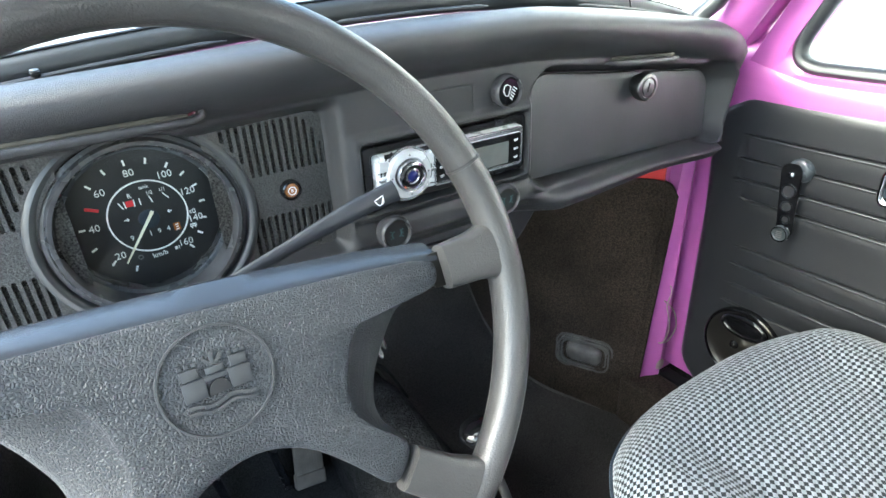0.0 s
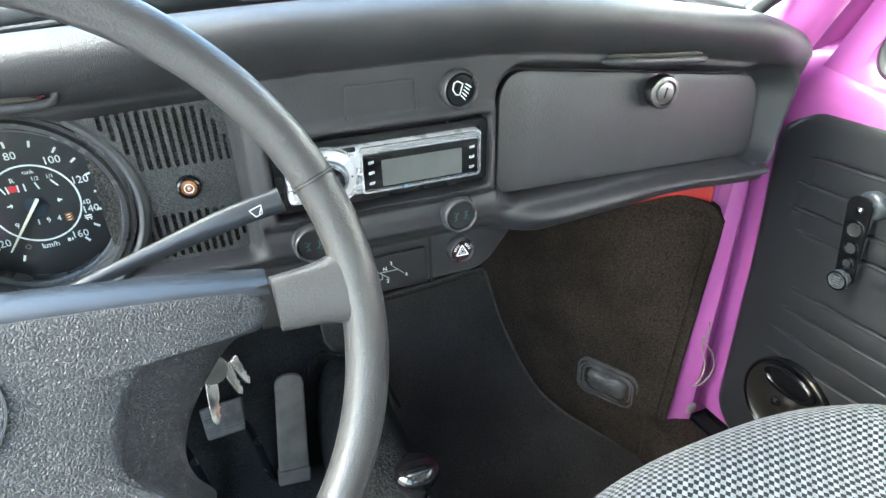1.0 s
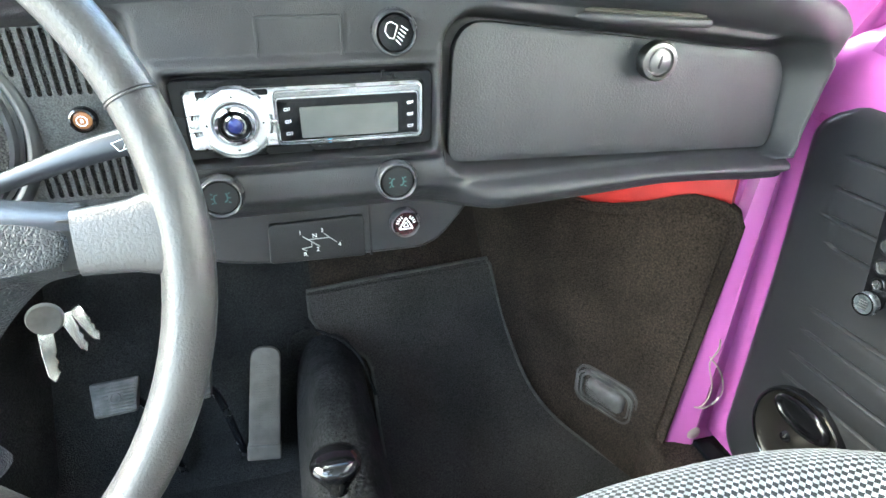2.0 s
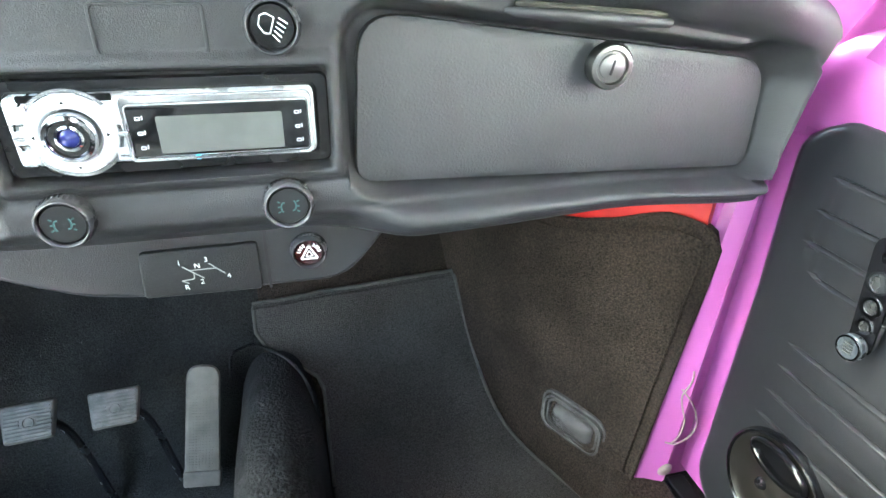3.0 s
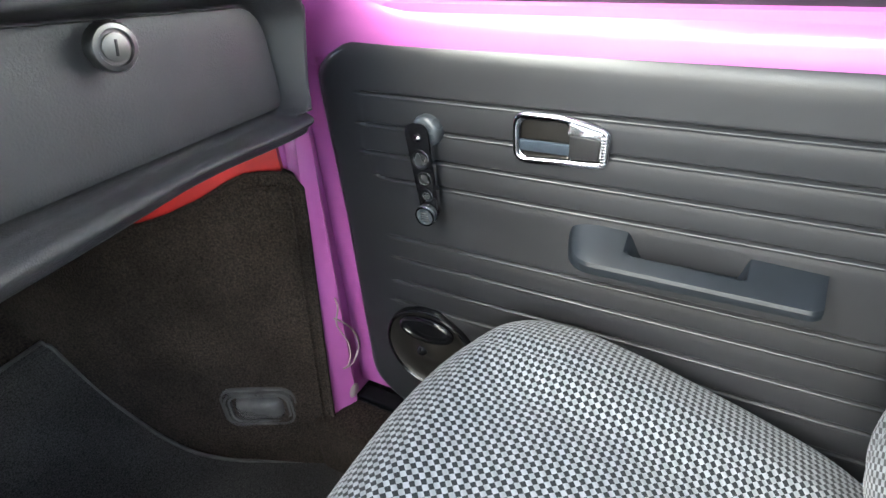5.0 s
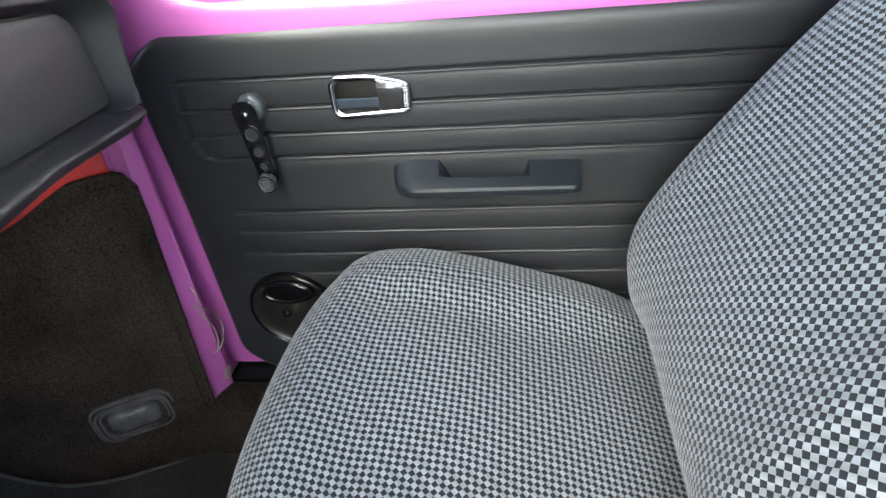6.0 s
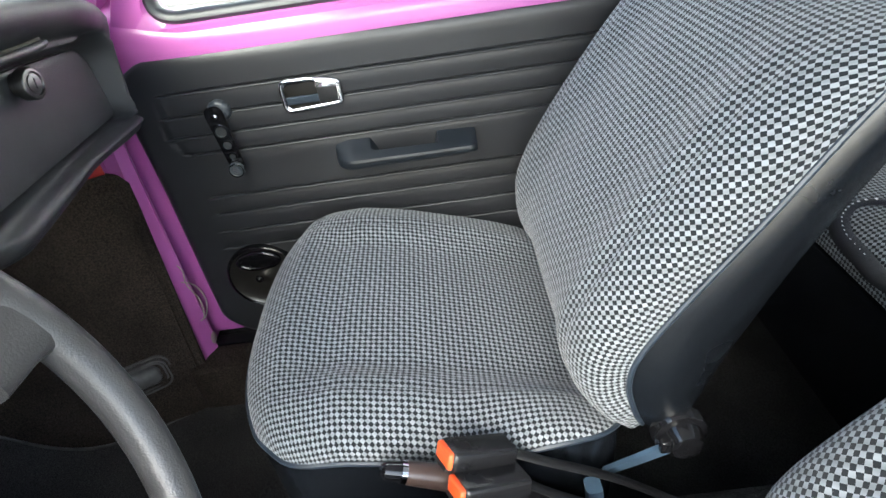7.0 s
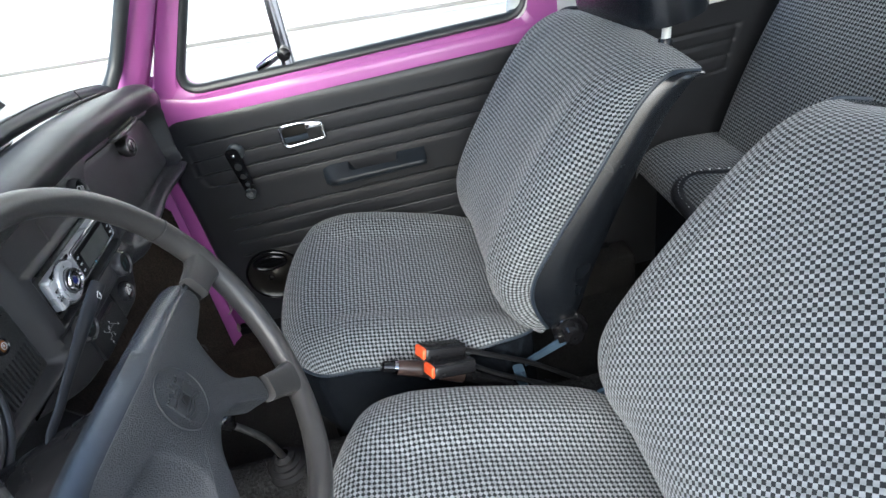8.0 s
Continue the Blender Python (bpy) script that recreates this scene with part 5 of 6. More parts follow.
for x, z, d in ((0.0205, -0.0012, -1), (-0.0145, 0.0004, 1)):
    icon([((x - 0.0020, z), (x + 0.0016, z), 0.0009), ((x + 0.0018 * d, z), (x + 0.0004 * d, z + 0.0014), 0.0008), ((x + 0.0018 * d, z), (x + 0.0004 * d, z - 0.0014), 0.0008)])
icon([((0.0385, -0.0088), (0.0385, -0.0052), 0.0006), ((0.0385, -0.0052), (0.0405, -0.0056), 0.0006), ((0.0405, -0.0056), (0.0405, -0.0084), 0.0006), ((0.0405, -0.0084), (0.0385, -0.0088), 0.0006), ((0.0372, -0.0060), (0.0356, -0.0060), 0.0005), ((0.0372, -0.0071), (0.0356, -0.0071), 0.0005), ((0.0372, -0.0082), (0.0356, -0.0082), 0.0005)])
icon([((0.0330, -0.0188), (0.0385, -0.0188), 0.0012), ((0.0330, -0.0206), (0.0385, -0.0206), 0.0010), ((0.0340, -0.0220), (0.0348, -0.0220), 0.0012), ((0.0368, -0.0220), (0.0376, -0.0220), 0.0012)])
icon([((0.0150, -0.0362), (0.0172, -0.0362), 0.0028), ((0.0182, -0.0362), (0.0190, -0.0362), 0.0028)])
part("tell_tale", ring_plate(circle(0.0022, 16, -0.0140, -0.0355), circle(0.0015, 16, -0.0140, -0.0355), 0.0004, SPN), STEEL, speedo, "small round symbol")
c, s = math.cos(radians(231)), math.sin(radians(231))
NB = SPN @ pose(0, 0, 0.004)
nd = Vector((c, s)).normalized()
nrm = Vector((-nd.y, nd.x))
part("needle", prism([tuple(-nd * 0.001 - nrm * 0.0013), tuple(nd * 0.050 - nrm * 0.0006), tuple(nd * 0.050 + nrm * 0.0006), tuple(-nd * 0.001 + nrm * 0.0013)], 0.001, NB @ pose(0.006, 0.0030, 0)), NEEDLE, speedo, "cream pointer")
part("hub", revolve([(0.0085, 0.0), (0.008, 0.003), (0.006, 0.0045), (0, 0.0048)], SPM @ pose(0.002, -0.003, -0.002), 24), LEVER, speedo, "smoky needle hub")
pane = part("glass", revolve([(0.0605, 0.0145), (0.0605, 0.0155), (0, 0.0165)], SPM, 48), GLASS, speedo, "clear cover glass")
pane.visible_shadow = False

# ---- steering wheel ----
wheel = thing("steering_wheel", "four-spoke black steering wheel with padded hub", "steering wheel", at=(-0.266, -0.178, 0.468))
WM = pose(0, 0, 0, 90 - 22.2, 0, 3.5) @ pose(0, 0, 0, 0, 0, -6)
R_, r_ = 0.1905, 0.0122
rings = []
for i in range(97):
    a = 2 * math.pi * i / 96
    # the grip swells a little between the spokes
    rr_ = r_ * (1 + 0.03 * math.cos(4 * a))
    rings.append([WM @ Vector(((R_ + rr_ * 1.0 * math.cos(t)) * math.cos(a), (R_ + rr_ * 1.0 * math.cos(t)) * math.sin(a), rr_ * 1.12 * math.sin(t))) for t in np.linspace(0, 2 * math.pi, 17)[:-1]])
part("rim", loft(rings, cap=False), RIM, wheel, "worn leatherette rim")
for a in (26.5, 153.5):
    seam = []
    for t in np.linspace(0, 2 * math.pi, 20):
        c, s = math.cos(math.radians(a)), math.sin(math.radians(a))
        q = R_ + (r_ - 0.0001) * math.cos(t)
        seam.append(WM @ Vector((q * c, q * s, (r_ * 1.12 - 0.0001) * math.sin(t))))
    part("seam", tube(seam, 0.0007, 6), RIM, wheel, "stitched ridge of the rim cover")
    part("seam", tube([p + WM.to_3x3() @ Vector((-math.sin(math.radians(a)), math.cos(math.radians(a)), 0)) * 0.0014 for p in seam], 0.00045, 6), DIAL, wheel)

HALF = [(0, 0.031), (0.04, 0.031), (0.09, 0.0305), (0.142, 0.028), (0.140, 0.006), (0.100, 0.0065), (0.076, 0.001), (0.066, -0.016), (0.060, -0.040), (0.062, -0.055), (0.076, -0.070), (0.098, -0.087), (0.080, -0.112), (0.058, -0.088), (0.030, -0.062), (0, -0.053)]
DEEP = [(0, 0.042), (0.04, 0.0415), (0.09, 0.040), (0.142, 0.036), (0.140, 0.001), (0.122, -0.001), (0.114, -0.008), (0.103, -0.022), (0.091, -0.042), (0.086, -0.062), (0.090, -0.078), (0.104, -0.091), (0.080, -0.112), (0.058, -0.088), (0.030, -0.062), (0, -0.053)]


def both(half):
    return [Vector(p) for p in half] + [Vector((-x, y)) for x, y in half[-2:0:-1]]


def pad_bm():
    top, deep = both(HALF), both(DEEP)
    top = top[::-1]
    deep = deep[::-1]
    k = len(top)

    def dense(pts):
        out = []
        for i in range(k):
            out += [pts[i].lerp(pts[(i + 1) % k], t) for t in (0, 0.2, 0.4, 0.6, 0.8)]
        for _ in range(4):
            out = [0.25 * out[i - 1] + 0.5 * out[i] + 0.25 * out[(i + 1) % len(out)] for i in range(len(out))]
        return out
    top, deep = dense(top), dense(deep)
    cen = Vector((0, -0.01))
    levels = []
    # the face is gently domed and dips to the spokes
    for f, z in ((1.0, -0.028), (0.90, -0.022), (0.45, -0.010), (0.06, -0.0018), (0.0, 0.0)):
        levels.append([WM @ Vector((p.x, p.y, z - 0.003 - 0.006 * (p.x / 0.14) ** 2)) for p in [t.lerp(d, f) for t, d in zip(top, deep)]])
    for sc, dz in ((0.975, 0.0025), (0.93, 0.0035), (0.7, 0.0045), (0.45, 0.005), (0.2, 0.005), (0.02, 0.005)):
        ring = []
        for p in top:
            q = cen + (p - cen) * sc
            ring.append(WM @ Vector((q.x, q.y, dz - 0.003 - 0.006 * (q.x / 0.14) ** 2)))
        levels.append(ring)
    return loft(levels)


pad = part("hub_pad", pad_bm(), PAD, wheel, "coarse-grained padded hub")
top_edge = []
for k in range(25):
    x = -0.141 + 0.282 * k / 24
    yt = float(np.interp(abs(x), [0, 0.04, 0.09, 0.142], [0.031, 0.031, 0.0305, 0.028]))
    yd = float(np.interp(abs(x), [0, 0.04, 0.09, 0.142], [0.042, 0.0415, 0.040, 0.036]))
    sag = -0.003 - 0.006 * (x / 0.14) ** 2
    ring = [(yt - 0.0035, sag + 0.0024), (yt - 0.0005, sag + 0.0018), (yt + 0.0022, sag - 0.001), (yd + 0.0008, sag - 0.013), (yd + 0.0008, sag - 0.026), (yd - 0.004, sag - 0.026), (yt - 0.003, sag - 0.004)]
    top_edge.append([WM @ Vector((x, y, z)) for y, z in ring])
part("hub_edge", loft(top_edge), STRIP, pad, "smooth satin upper edge of the hub")
EM = WM @ pose(-0.0115, -0.0075, 0.0017, 0, 0, 4) @ Matrix.Scale(1.1, 4)
part("emblem_ring", ring_plate(circle(0.0275, 48), circle(0.0262, 48), 0.0012, EM, 0.0004), EMBLEM, pad, "raised round emblem border")
castle = bmesh.new()
def slab(x0, x1, y0, y1):
    prism([(x0, y0), (x1, y0), (x1, y1), (x0, y1)], 0.0014, EM, 0.0004, bm=castle)


slab(-0.016, -0.0055, -0.006, 0.0035)
slab(0.0055, 0.016, -0.006, 0.0035)
slab(-0.0055, 0.0055, 0.0010, 0.0035)
for sx in (-1, 1):
    slab(min(sx * 0.0155, sx * 0.0075), max(sx * 0.0155, sx * 0.0075), 0.0042, 0.0095)
    for k in range(3):
        slab(sx * 0.0115 - 0.0042 + 0.0032 * k, sx * 0.0115 - 0.0022 + 0.0032 * k, 0.0101, 0.0122)
slab(-0.0042, 0.0042, 0.0042, 0.0075)
slab(-0.0012, 0.0012, 0.0082, 0.0150)
for sx in (-1, 1):
    bar((sx * 0.001, 0.0085), (sx * 0.0046, 0.0128), 0.0013, EM, 0.0014, castle)
for o in (-0.0085, -0.0115):
    wv = [(x, o - 0.001 + 0.0012 * math.sin(x * 330)) for x in np.linspace(-0.016, 0.016, 14)]
    for a, b in zip(wv, wv[1:]):
        bar(a, b, 0.0015, EM, 0.0016, castle)
part("emblem", castle, EMBLEM, pad, "raised gatehouse emblem")
part("arch", prism([(0.005 * math.cos(t), -0.006 + 0.007 * math.sin(t)) for t in np.linspace(0, math.pi, 10)], 0.0014, EM), DIAL, pad)


def spoke(a0, a1, w0, w1):
    """A sleeve from the pad's end a0 to the rim."""
    rings = []
    p0, p1 = Vector(a0), Vector(a1)
    d = (p1 - p0).normalized()
    n = Vector((-d.y, d.x))
    for k in range(9):
        t = k / 8
        c = p0.lerp(p1, t)
        w = w0 + (w1 - w0) * t + 0.006 * step(t, 0.55, 1.0)
        h = 0.0085 + 0.0020 * t
        z0 = -0.006 + 0.006 * t
        rings.append([WM @ Vector((*(c + n * (w * 0.5 * math.copysign(abs(math.cos(s)) ** 0.5, math.cos(s)))), z0 + h * math.copysign(abs(math.sin(s)) ** 0.6, math.sin(s)))) for s in np.linspace(0, 2 * math.pi, 21)[:-1]])
    return loft(rings)


for sx in (1, -1):
    part("spoke", spoke((sx * 0.1432, 0.0190), (sx * 0.182, 0.0235), 0.031, 0.036), RIM, wheel, "smooth spoke sleeve")
    part("spoke", spoke((sx * 0.090, -0.1015), (sx * 0.129, -0.1295), 0.029, 0.034), RIM, wheel, "smooth spoke sleeve")
# Near-black block; its colour stands in for the shade inside the slit.
for sx in (1, -1):
    part("gap", box((0.012, 0.024, 0.010), WM @ pose(sx * 0.1405, 0.0180, -0.0125, 0, 0, sx * 4), 0.0008), CUP, wheel, "dark block in the slit between pad and spoke")
part("hub_back", revolve([(0.030, -0.024), (0.029, -0.045), (0.028, -0.055), (0.028, -0.075)], WM @ pose(0, -0.008, 0), 28), PLASTIC, wheel)

column = thing("steering_column", "black steering column shroud with ignition lock", "steering column", at=(-0.266, -0.14, 0.457))
KM2 = pose(0, 0, 0, 90 - 22.2, 0, 3.5)
part("shroud", revolve([(0.027, -0.03), (0.029, -0.06), (0.031, -0.14), (0.031, -0.30), (0.0, -0.30)], KM2 @ pose(0, -0.010, 0), 28), PLASTIC, column)
igm = pose(0.035, 0.02, -0.028, 0, 70, 0)
part("ignition", revolve([(0.017, -0.03), (0.017, 0.022), (0.014, 0.027), (0, 0.027)], igm, 24), PLASTIC, column, "ignition lock barrel")

# keys
keys = thing("key_bunch", "ignition key with grey head and two bare keys", "keys", at=(-0.166, -0.120, 0.406))
def key_bm(m, length=0.045, w=0.0075):
    pts = [(-w / 2, 0), (w / 2, 0), (w / 2, -length * 0.4), (w * 0.32, -length * 0.5), (w * 0.5, -length * 0.6), (w * 0.28, -length * 0.7), (w * 0.45, -length * 0.82), (0, -length), (-w * 0.4, -length * 0.86), (-w / 2, -length * 0.4)]
    return prism(pts[::-1], 0.0018, m, 0.0004)
part("key_head", revolve([(0.0, -0.003), (0.0085, -0.003), (0.0095, 0), (0.0085, 0.003), (0, 0.003)], facing(0, 0, 0, 10, 14), 24), KEYHEAD, keys, "round grey key head")
part("key_blade", key_bm(facing(-0.003, 0.002, -0.009, 4, 14) @ pose(0, 0, 0, 0, 0, -6), 0.034, 0.0075), KEYMETAL, keys, "bright key blade")
part("key_blade", key_bm(facing(0.007, 0.006, -0.002, 8, 30) @ pose(0, 0, 0, 0, 0, 10), 0.027, 0.006), KEYMETAL, keys, "bright key blade")
part("key_blade", key_bm(facing(0.012, 0.009, -0.001, 8, 40) @ pose(0, 0, 0, 0, 0, 14), 0.025, 0.006), KEYMETAL, keys, "bright key blade")

# wiper stalk
stalk = thing("wiper_stalk", "black wiper stalk with white symbol on its paddle", "stalk", at=(-0.225, -0.02, 0.44))
so = Vector((-0.225, -0.02, 0.44))
sp = [Vector(p) - so for p in ((-0.292, -0.085, 0.425), (-0.270, -0.052, 0.438), (-0.235, -0.053, 0.450), (-0.19, -0.056, 0.465), (-0.14, -0.060, 0.481), (-0.101, -0.062, 0.490))]
part("lever", tube(sp, [0.0036, 0.0040, 0.0046, 0.0056, 0.0078, 0.0086], 16, 48, 0.5, side=(0, -1, 0.2)), PADDLE, stalk)
wmx = facing(-0.118 - so.x, -0.0675 - so.y, 0.4865 - so.z, 10, 5) @ pose(0, 0, 0, 0, 0, 18) @ Matrix.Scale(1.2, 4)
bm = bmesh.new()
ws = [(-0.0040, 0.0024), (0.0032, 0.0024), (0.0016, -0.0024), (-0.0024, -0.0024)]
for a, b in zip(ws, ws[1:] + ws[:1]):
    bar(a, b, 0.00042, wmx, 0.0004, bm)
bar((-0.0004, -0.0024), (0.0024, 0.0008), 0.00042, wmx, 0.0004, bm)
part("symbol", bm, WHITE, stalk, "white wiper symbol", smooth=False)

# ---- front seats ----
SC = Vector((0.296, -0.33, FLOOR))
HW = 0.247


def spow(v, p):
    return math.copysign(abs(v) ** p, v)


def cushion_base(y):
    """Height of the seam that edges the cushion."""
    return float(np.interp(-y, [0.10, 0.13, 0.17, 0.25, 0.33, 0.42, 0.52, 0.56], [0.105, 0.124, 0.137, 0.136, 0.119, 0.094, 0.062, 0.05]))


def cushion_pt(u, v):
    a, b = math.pi * u, math.pi * (0.02 + 0.93 * v)
    y = -0.332 + 0.225 * spow(math.cos(b), 0.8)
    hw = HW * (1 - (0.21 if b < 1.57 else 0.14) * abs(math.cos(b)) ** 6)
    x = -hw * spow(math.cos(a), 0.78)
    # the front edge bows forward in its middle
    if b < 1.57:
        y -= 0.043 * abs(x / 0.2) ** 2.4 * math.cos(b) ** 2
    rise = 0.052 - 0.010 * step(-y, 0.25, 0.5)
    # the edge by the tunnel stays high towards the back
    lift = 0.052 * step(-y, 0.36, 0.52) * (1 - step(x, -0.235, -0.10)) * (1 - 0.5 * math.sin(a))
    s = math.sin(a) ** 0.62 * (math.sin(b) ** 0.5)
    dip = 0.025 * (1 - step(abs(x), 0.120, 0.182)) * step(-y, 0.13, 0.24)
    seam = 0.006 * bumpf(abs(x), 0.172 - 0.012 * step(-y, 0.3, 0.5), 0.007) * step(-y, 0.12, 0.2)
    edge = 1 + 0.08 * bumpf(-y, 0.17, 0.05)
    wob = 0.0022 * noise.noise((x * 14, y * 14, 3.1))
    return Vector((x, y - SC.y, cushion_base(y) + lift + rise * s * edge - (dip + seam) * s + wob * s - FLOOR))


def arc_table(fn, n, along_u, fixed):
    tot, out = 0.0, [0.0]
    prev = Vector(fn(0, fixed) if along_u else fn(fixed, 0))
    for i in range(1, n + 1):
        p = Vector(fn(i / n, fixed) if along_u else fn(fixed, i / n))
        tot += (p - prev).length
        out.append(tot)
        prev = p
    return out


def fabric_sheet(fn, nu, nv, flip=0.0, fine=1.0):
    av = arc_table(fn, nv, False, 0.5)
    rows = [arc_table(fn, nu, True, j / nv) for j in range(nv + 1)]
    return grid(fn, nu, nv, uv=lambda u, v: ((rows[round(v * nv)][round(u * nu)] - 0.5 * rows[round(v * nv)][nu]) * fine + flip, av[round(v * nv)] * fine))


BACK_P = [(-0.583, 0.094), (-0.571, 0.125), (-0.561, 0.170), (-0.571, 0.215), (-0.612, 0.28), (-0.665, 0.355), (-0.724, 0.443), (-0.757, 0.483), (-0.788, 0.500), (-0.830, 0.494)]
BACK_Q = [(-0.636, 0.094), (-0.644, 0.12), (-0.655, 0.155), (-0.676, 0.21), (-0.706, 0.28), (-0.744, 0.36), (-0.787, 0.435), (-0.810, 0.464), (-0.824, 0.482), (-0.836, 0.489)]
# the middle line of the padding, which swells ahead of the edges
BACK_C = [(-0.560, 0.070), (-0.528, 0.098), (-0.500, 0.146), (-0.497, 0.214), (-0.530, 0.288), (-0.577, 0.360), (-0.630, 0.430), (-0.676, 0.476), (-0.724, 0.502), (-0.778, 0.511), (-0.837, 0.500)]
back_c = smooth_path([(0, y, z) for y, z in BACK_C], 49)
back_p = smooth_path([(0, y, z) for y, z in BACK_P], 49)
back_q = smooth_path([(0, y, z) for y, z in BACK_Q], 49)


def along(line, b):
    i = min(int(b * 48), 47)
    return line[i].lerp(line[i + 1], b * 48 - i)


def back_hw(b):
    return 0.222 * (1 - 0.02 * step(b, 0.85, 1.0) - 0.04 * step(-b, -0.12, 0.0))


def backrest_pt(u, v):
    a = math.pi * u
    p, c = along(back_p, v), along(back_c, v)
    x = -back_hw(v) * spow(math.cos(a), 0.66)
    s = math.sin(a) ** 0.46
    dip = 0.21 * (1 - step(abs(x), 0.09, 0.172)) * (1 - step(v, 0.62, 0.92))
    seam = 0.07 * bumpf(abs(x), 0.168, 0.007) * step(v, 0.02, 0.2) * (1 - step(v, 0.7, 0.9))
    wob = 0.024 * noise.noise((x * 12, v * 6, 7.7))
    q = p + (c - p) * ((1.0 - dip - seam + wob) * s)
    # the top corners round down a little
    drop = 0.012 * step(v, 0.7, 0.95) * step(x, 0.12, 0.24) + 0.004 * step(v, 0.9, 1.0) * step(-x, 0.12, 0.24)
    return Vector((x, q.y - SC.y, q.z - drop * s - FLOOR))


def back_shell():
    rings = []
    for k in range(0, 49, 2):
        b = k / 48
        p, q = back_p[k], back_q[k]
        hw = back_hw(b)
        sec = [(-hw, p), (-hw - 0.009, p.lerp(q, 0.25)), (-hw - 0.010, p.lerp(q, 0.5)), (-hw - 0.003, p.lerp(q, 0.8)), (-hw + 0.012, q), (0, q + Vector((0, -0.008, 0))), (hw - 0.012, q), (hw + 0.003, p.lerp(q, 0.8)), (hw + 0.010, p.lerp(q, 0.5)), (hw + 0.009, p.lerp(q, 0.25)), (hw, p), (0, p)]
        rings.append([Vector((x, c.y - SC.y, c.z - FLOOR)) for x, c in sec])
    return loft(rings)


def cushion_rim(n=72):
    """The seam line round the cushion."""
    pts = [cushion_pt(0, v / 24) for v in range(1, 25)]
    right = [cushion_pt(1, v / 24) for v in range(24, 0, -1)]
    front = [cushion_pt(1 - u / 20, 0.0) for u in range(1, 20)]
    return [Vector(p) for p in pts[::-1]], [Vector(p) for p in right[::-1]], [Vector(p) for p in front[::-1]]


def front_seat():
    seat = thing("front_seat", "front car seat in grey and black check fabric with black vinyl sides", "seat", "front seats", at=SC)
    part("cushion", fabric_sheet(cushion_pt, 60, 64), FABRIC, seat, "checked fabric seat cushion")
    le, ri, fr = cushion_rim()
    line = le + fr + ri
    part("cushion_piping", tube(line, 0.0035, 8), PIPING, seat, "dark piping round the cushion")
    # vinyl skirt below the piping
    low = [Vector((p.x * 0.97, p.y, 0.0 - FLOOR)) for p in line]
    low2 = [Vector((p.x * 0.92, p.y - (0.02 if p.y > 0.15 else 0), -0.07 - FLOOR)) for p in line]
    bm = bmesh.new()
    rows = [[bm.verts.new(p) for p in r] for r in (line, low, low2)]
    for a, b in zip(rows, rows[1:]):
        for i in range(len(a) - 1):
            bm.faces.new((a[i], a[i + 1], b[i + 1], b[i]))
    bm.faces.new(rows[-1])
    part("cushion_skirt", bm, SIDEVINYL, seat, "black vinyl cushion side")
    part("backrest", fabric_sheet(backrest_pt, 60, 72, fine=1.05), FABRIC, seat, "checked fabric backrest")
    for s in (-1, 1):
        part("backrest_piping", tube([Vector((s * back_hw(k / 48), back_p[k].y - SC.y, back_p[k].z - FLOOR)) for k in range(49)], 0.0035, 8), PIPING, seat, "dark piping on the backrest edge")
    part("backrest_shell", back_shell(), SIDEVINYL, seat, "black vinyl backrest side and rear")
    for s in (-1, 1):
        hinge = part("recliner", revolve([(0.031, -0.006), (0.031, 0.004), (0.029, 0.007), (0.022, 0.008), (0.020, 0.018), (0.017, 0.024), (0.008, 0.026), (0, 0.024)], Matrix.Translation((s * 0.230, -0.618 - SC.y, 0.096 - FLOOR)) @ pose(0, 0, 0, 0, 90 * s, 0), 28), PLASTIC, seat, "round black recliner knob")
        hinge.data.materials[0] = GLOSSY
        for k in range(10):
            a = 2 * math.pi * k / 10
            part("lobe", box((0.010, 0.012, 0.016), Matrix.Translation((s * 0.246, -0.618 - SC.y + 0.021 * math.cos(a), 0.096 - FLOOR + 0.021 * math.sin(a))) @ pose(math.degrees(a), 0, 0), 0.003), GLOSSY, hinge)
        part("bracket", loft([[Vector((s * (0.238 + o), y - SC.y, z - FLOOR)) for y, z in ((-0.612, 0.096), (-0.575, 0.078), (-0.533, 0.058), (-0.530, 0.047), (-0.575, 0.064), (-0.618, 0.082))] for o in (0.0, 0.006)]), BLUESTEEL, seat, "blue-grey steel seat bracket")
        part("rail", box((0.03, 0.42, 0.03), Matrix.Translation((s * 0.17, 0.0, 0.015)), 0.004), STEEL, seat, "steel seat rail")
        part("support", box((0.02, 0.34, 0.15), Matrix.Translation((s * 0.17, 0.0, 0.10)), 0.004), PLASTIC, seat)
    return seat


seat_r = front_seat()
seat_l = copy_thing(seat_r, Matrix.Translation(SC + Vector((-0.586, -0.086, 0.004))) @ pose(0, 0, 0, 0.6))
hinge_at = Vector((0, -0.595 - SC.y, 0.07 - FLOOR))
for piece in seat_l.children:
    if piece.name.startswith("backrest"):
        piece.matrix_basis = Matrix.Translation(hinge_at) @ pose(0, 0, 0, 4.5) @ Matrix.Translation(-hinge_at) @ piece.matrix_basis
tagged(seat_l, "driver's seat in grey and black check fabric behind the wheel")
tagged(seat_r, "passenger seat in grey and black check fabric with a headrest")

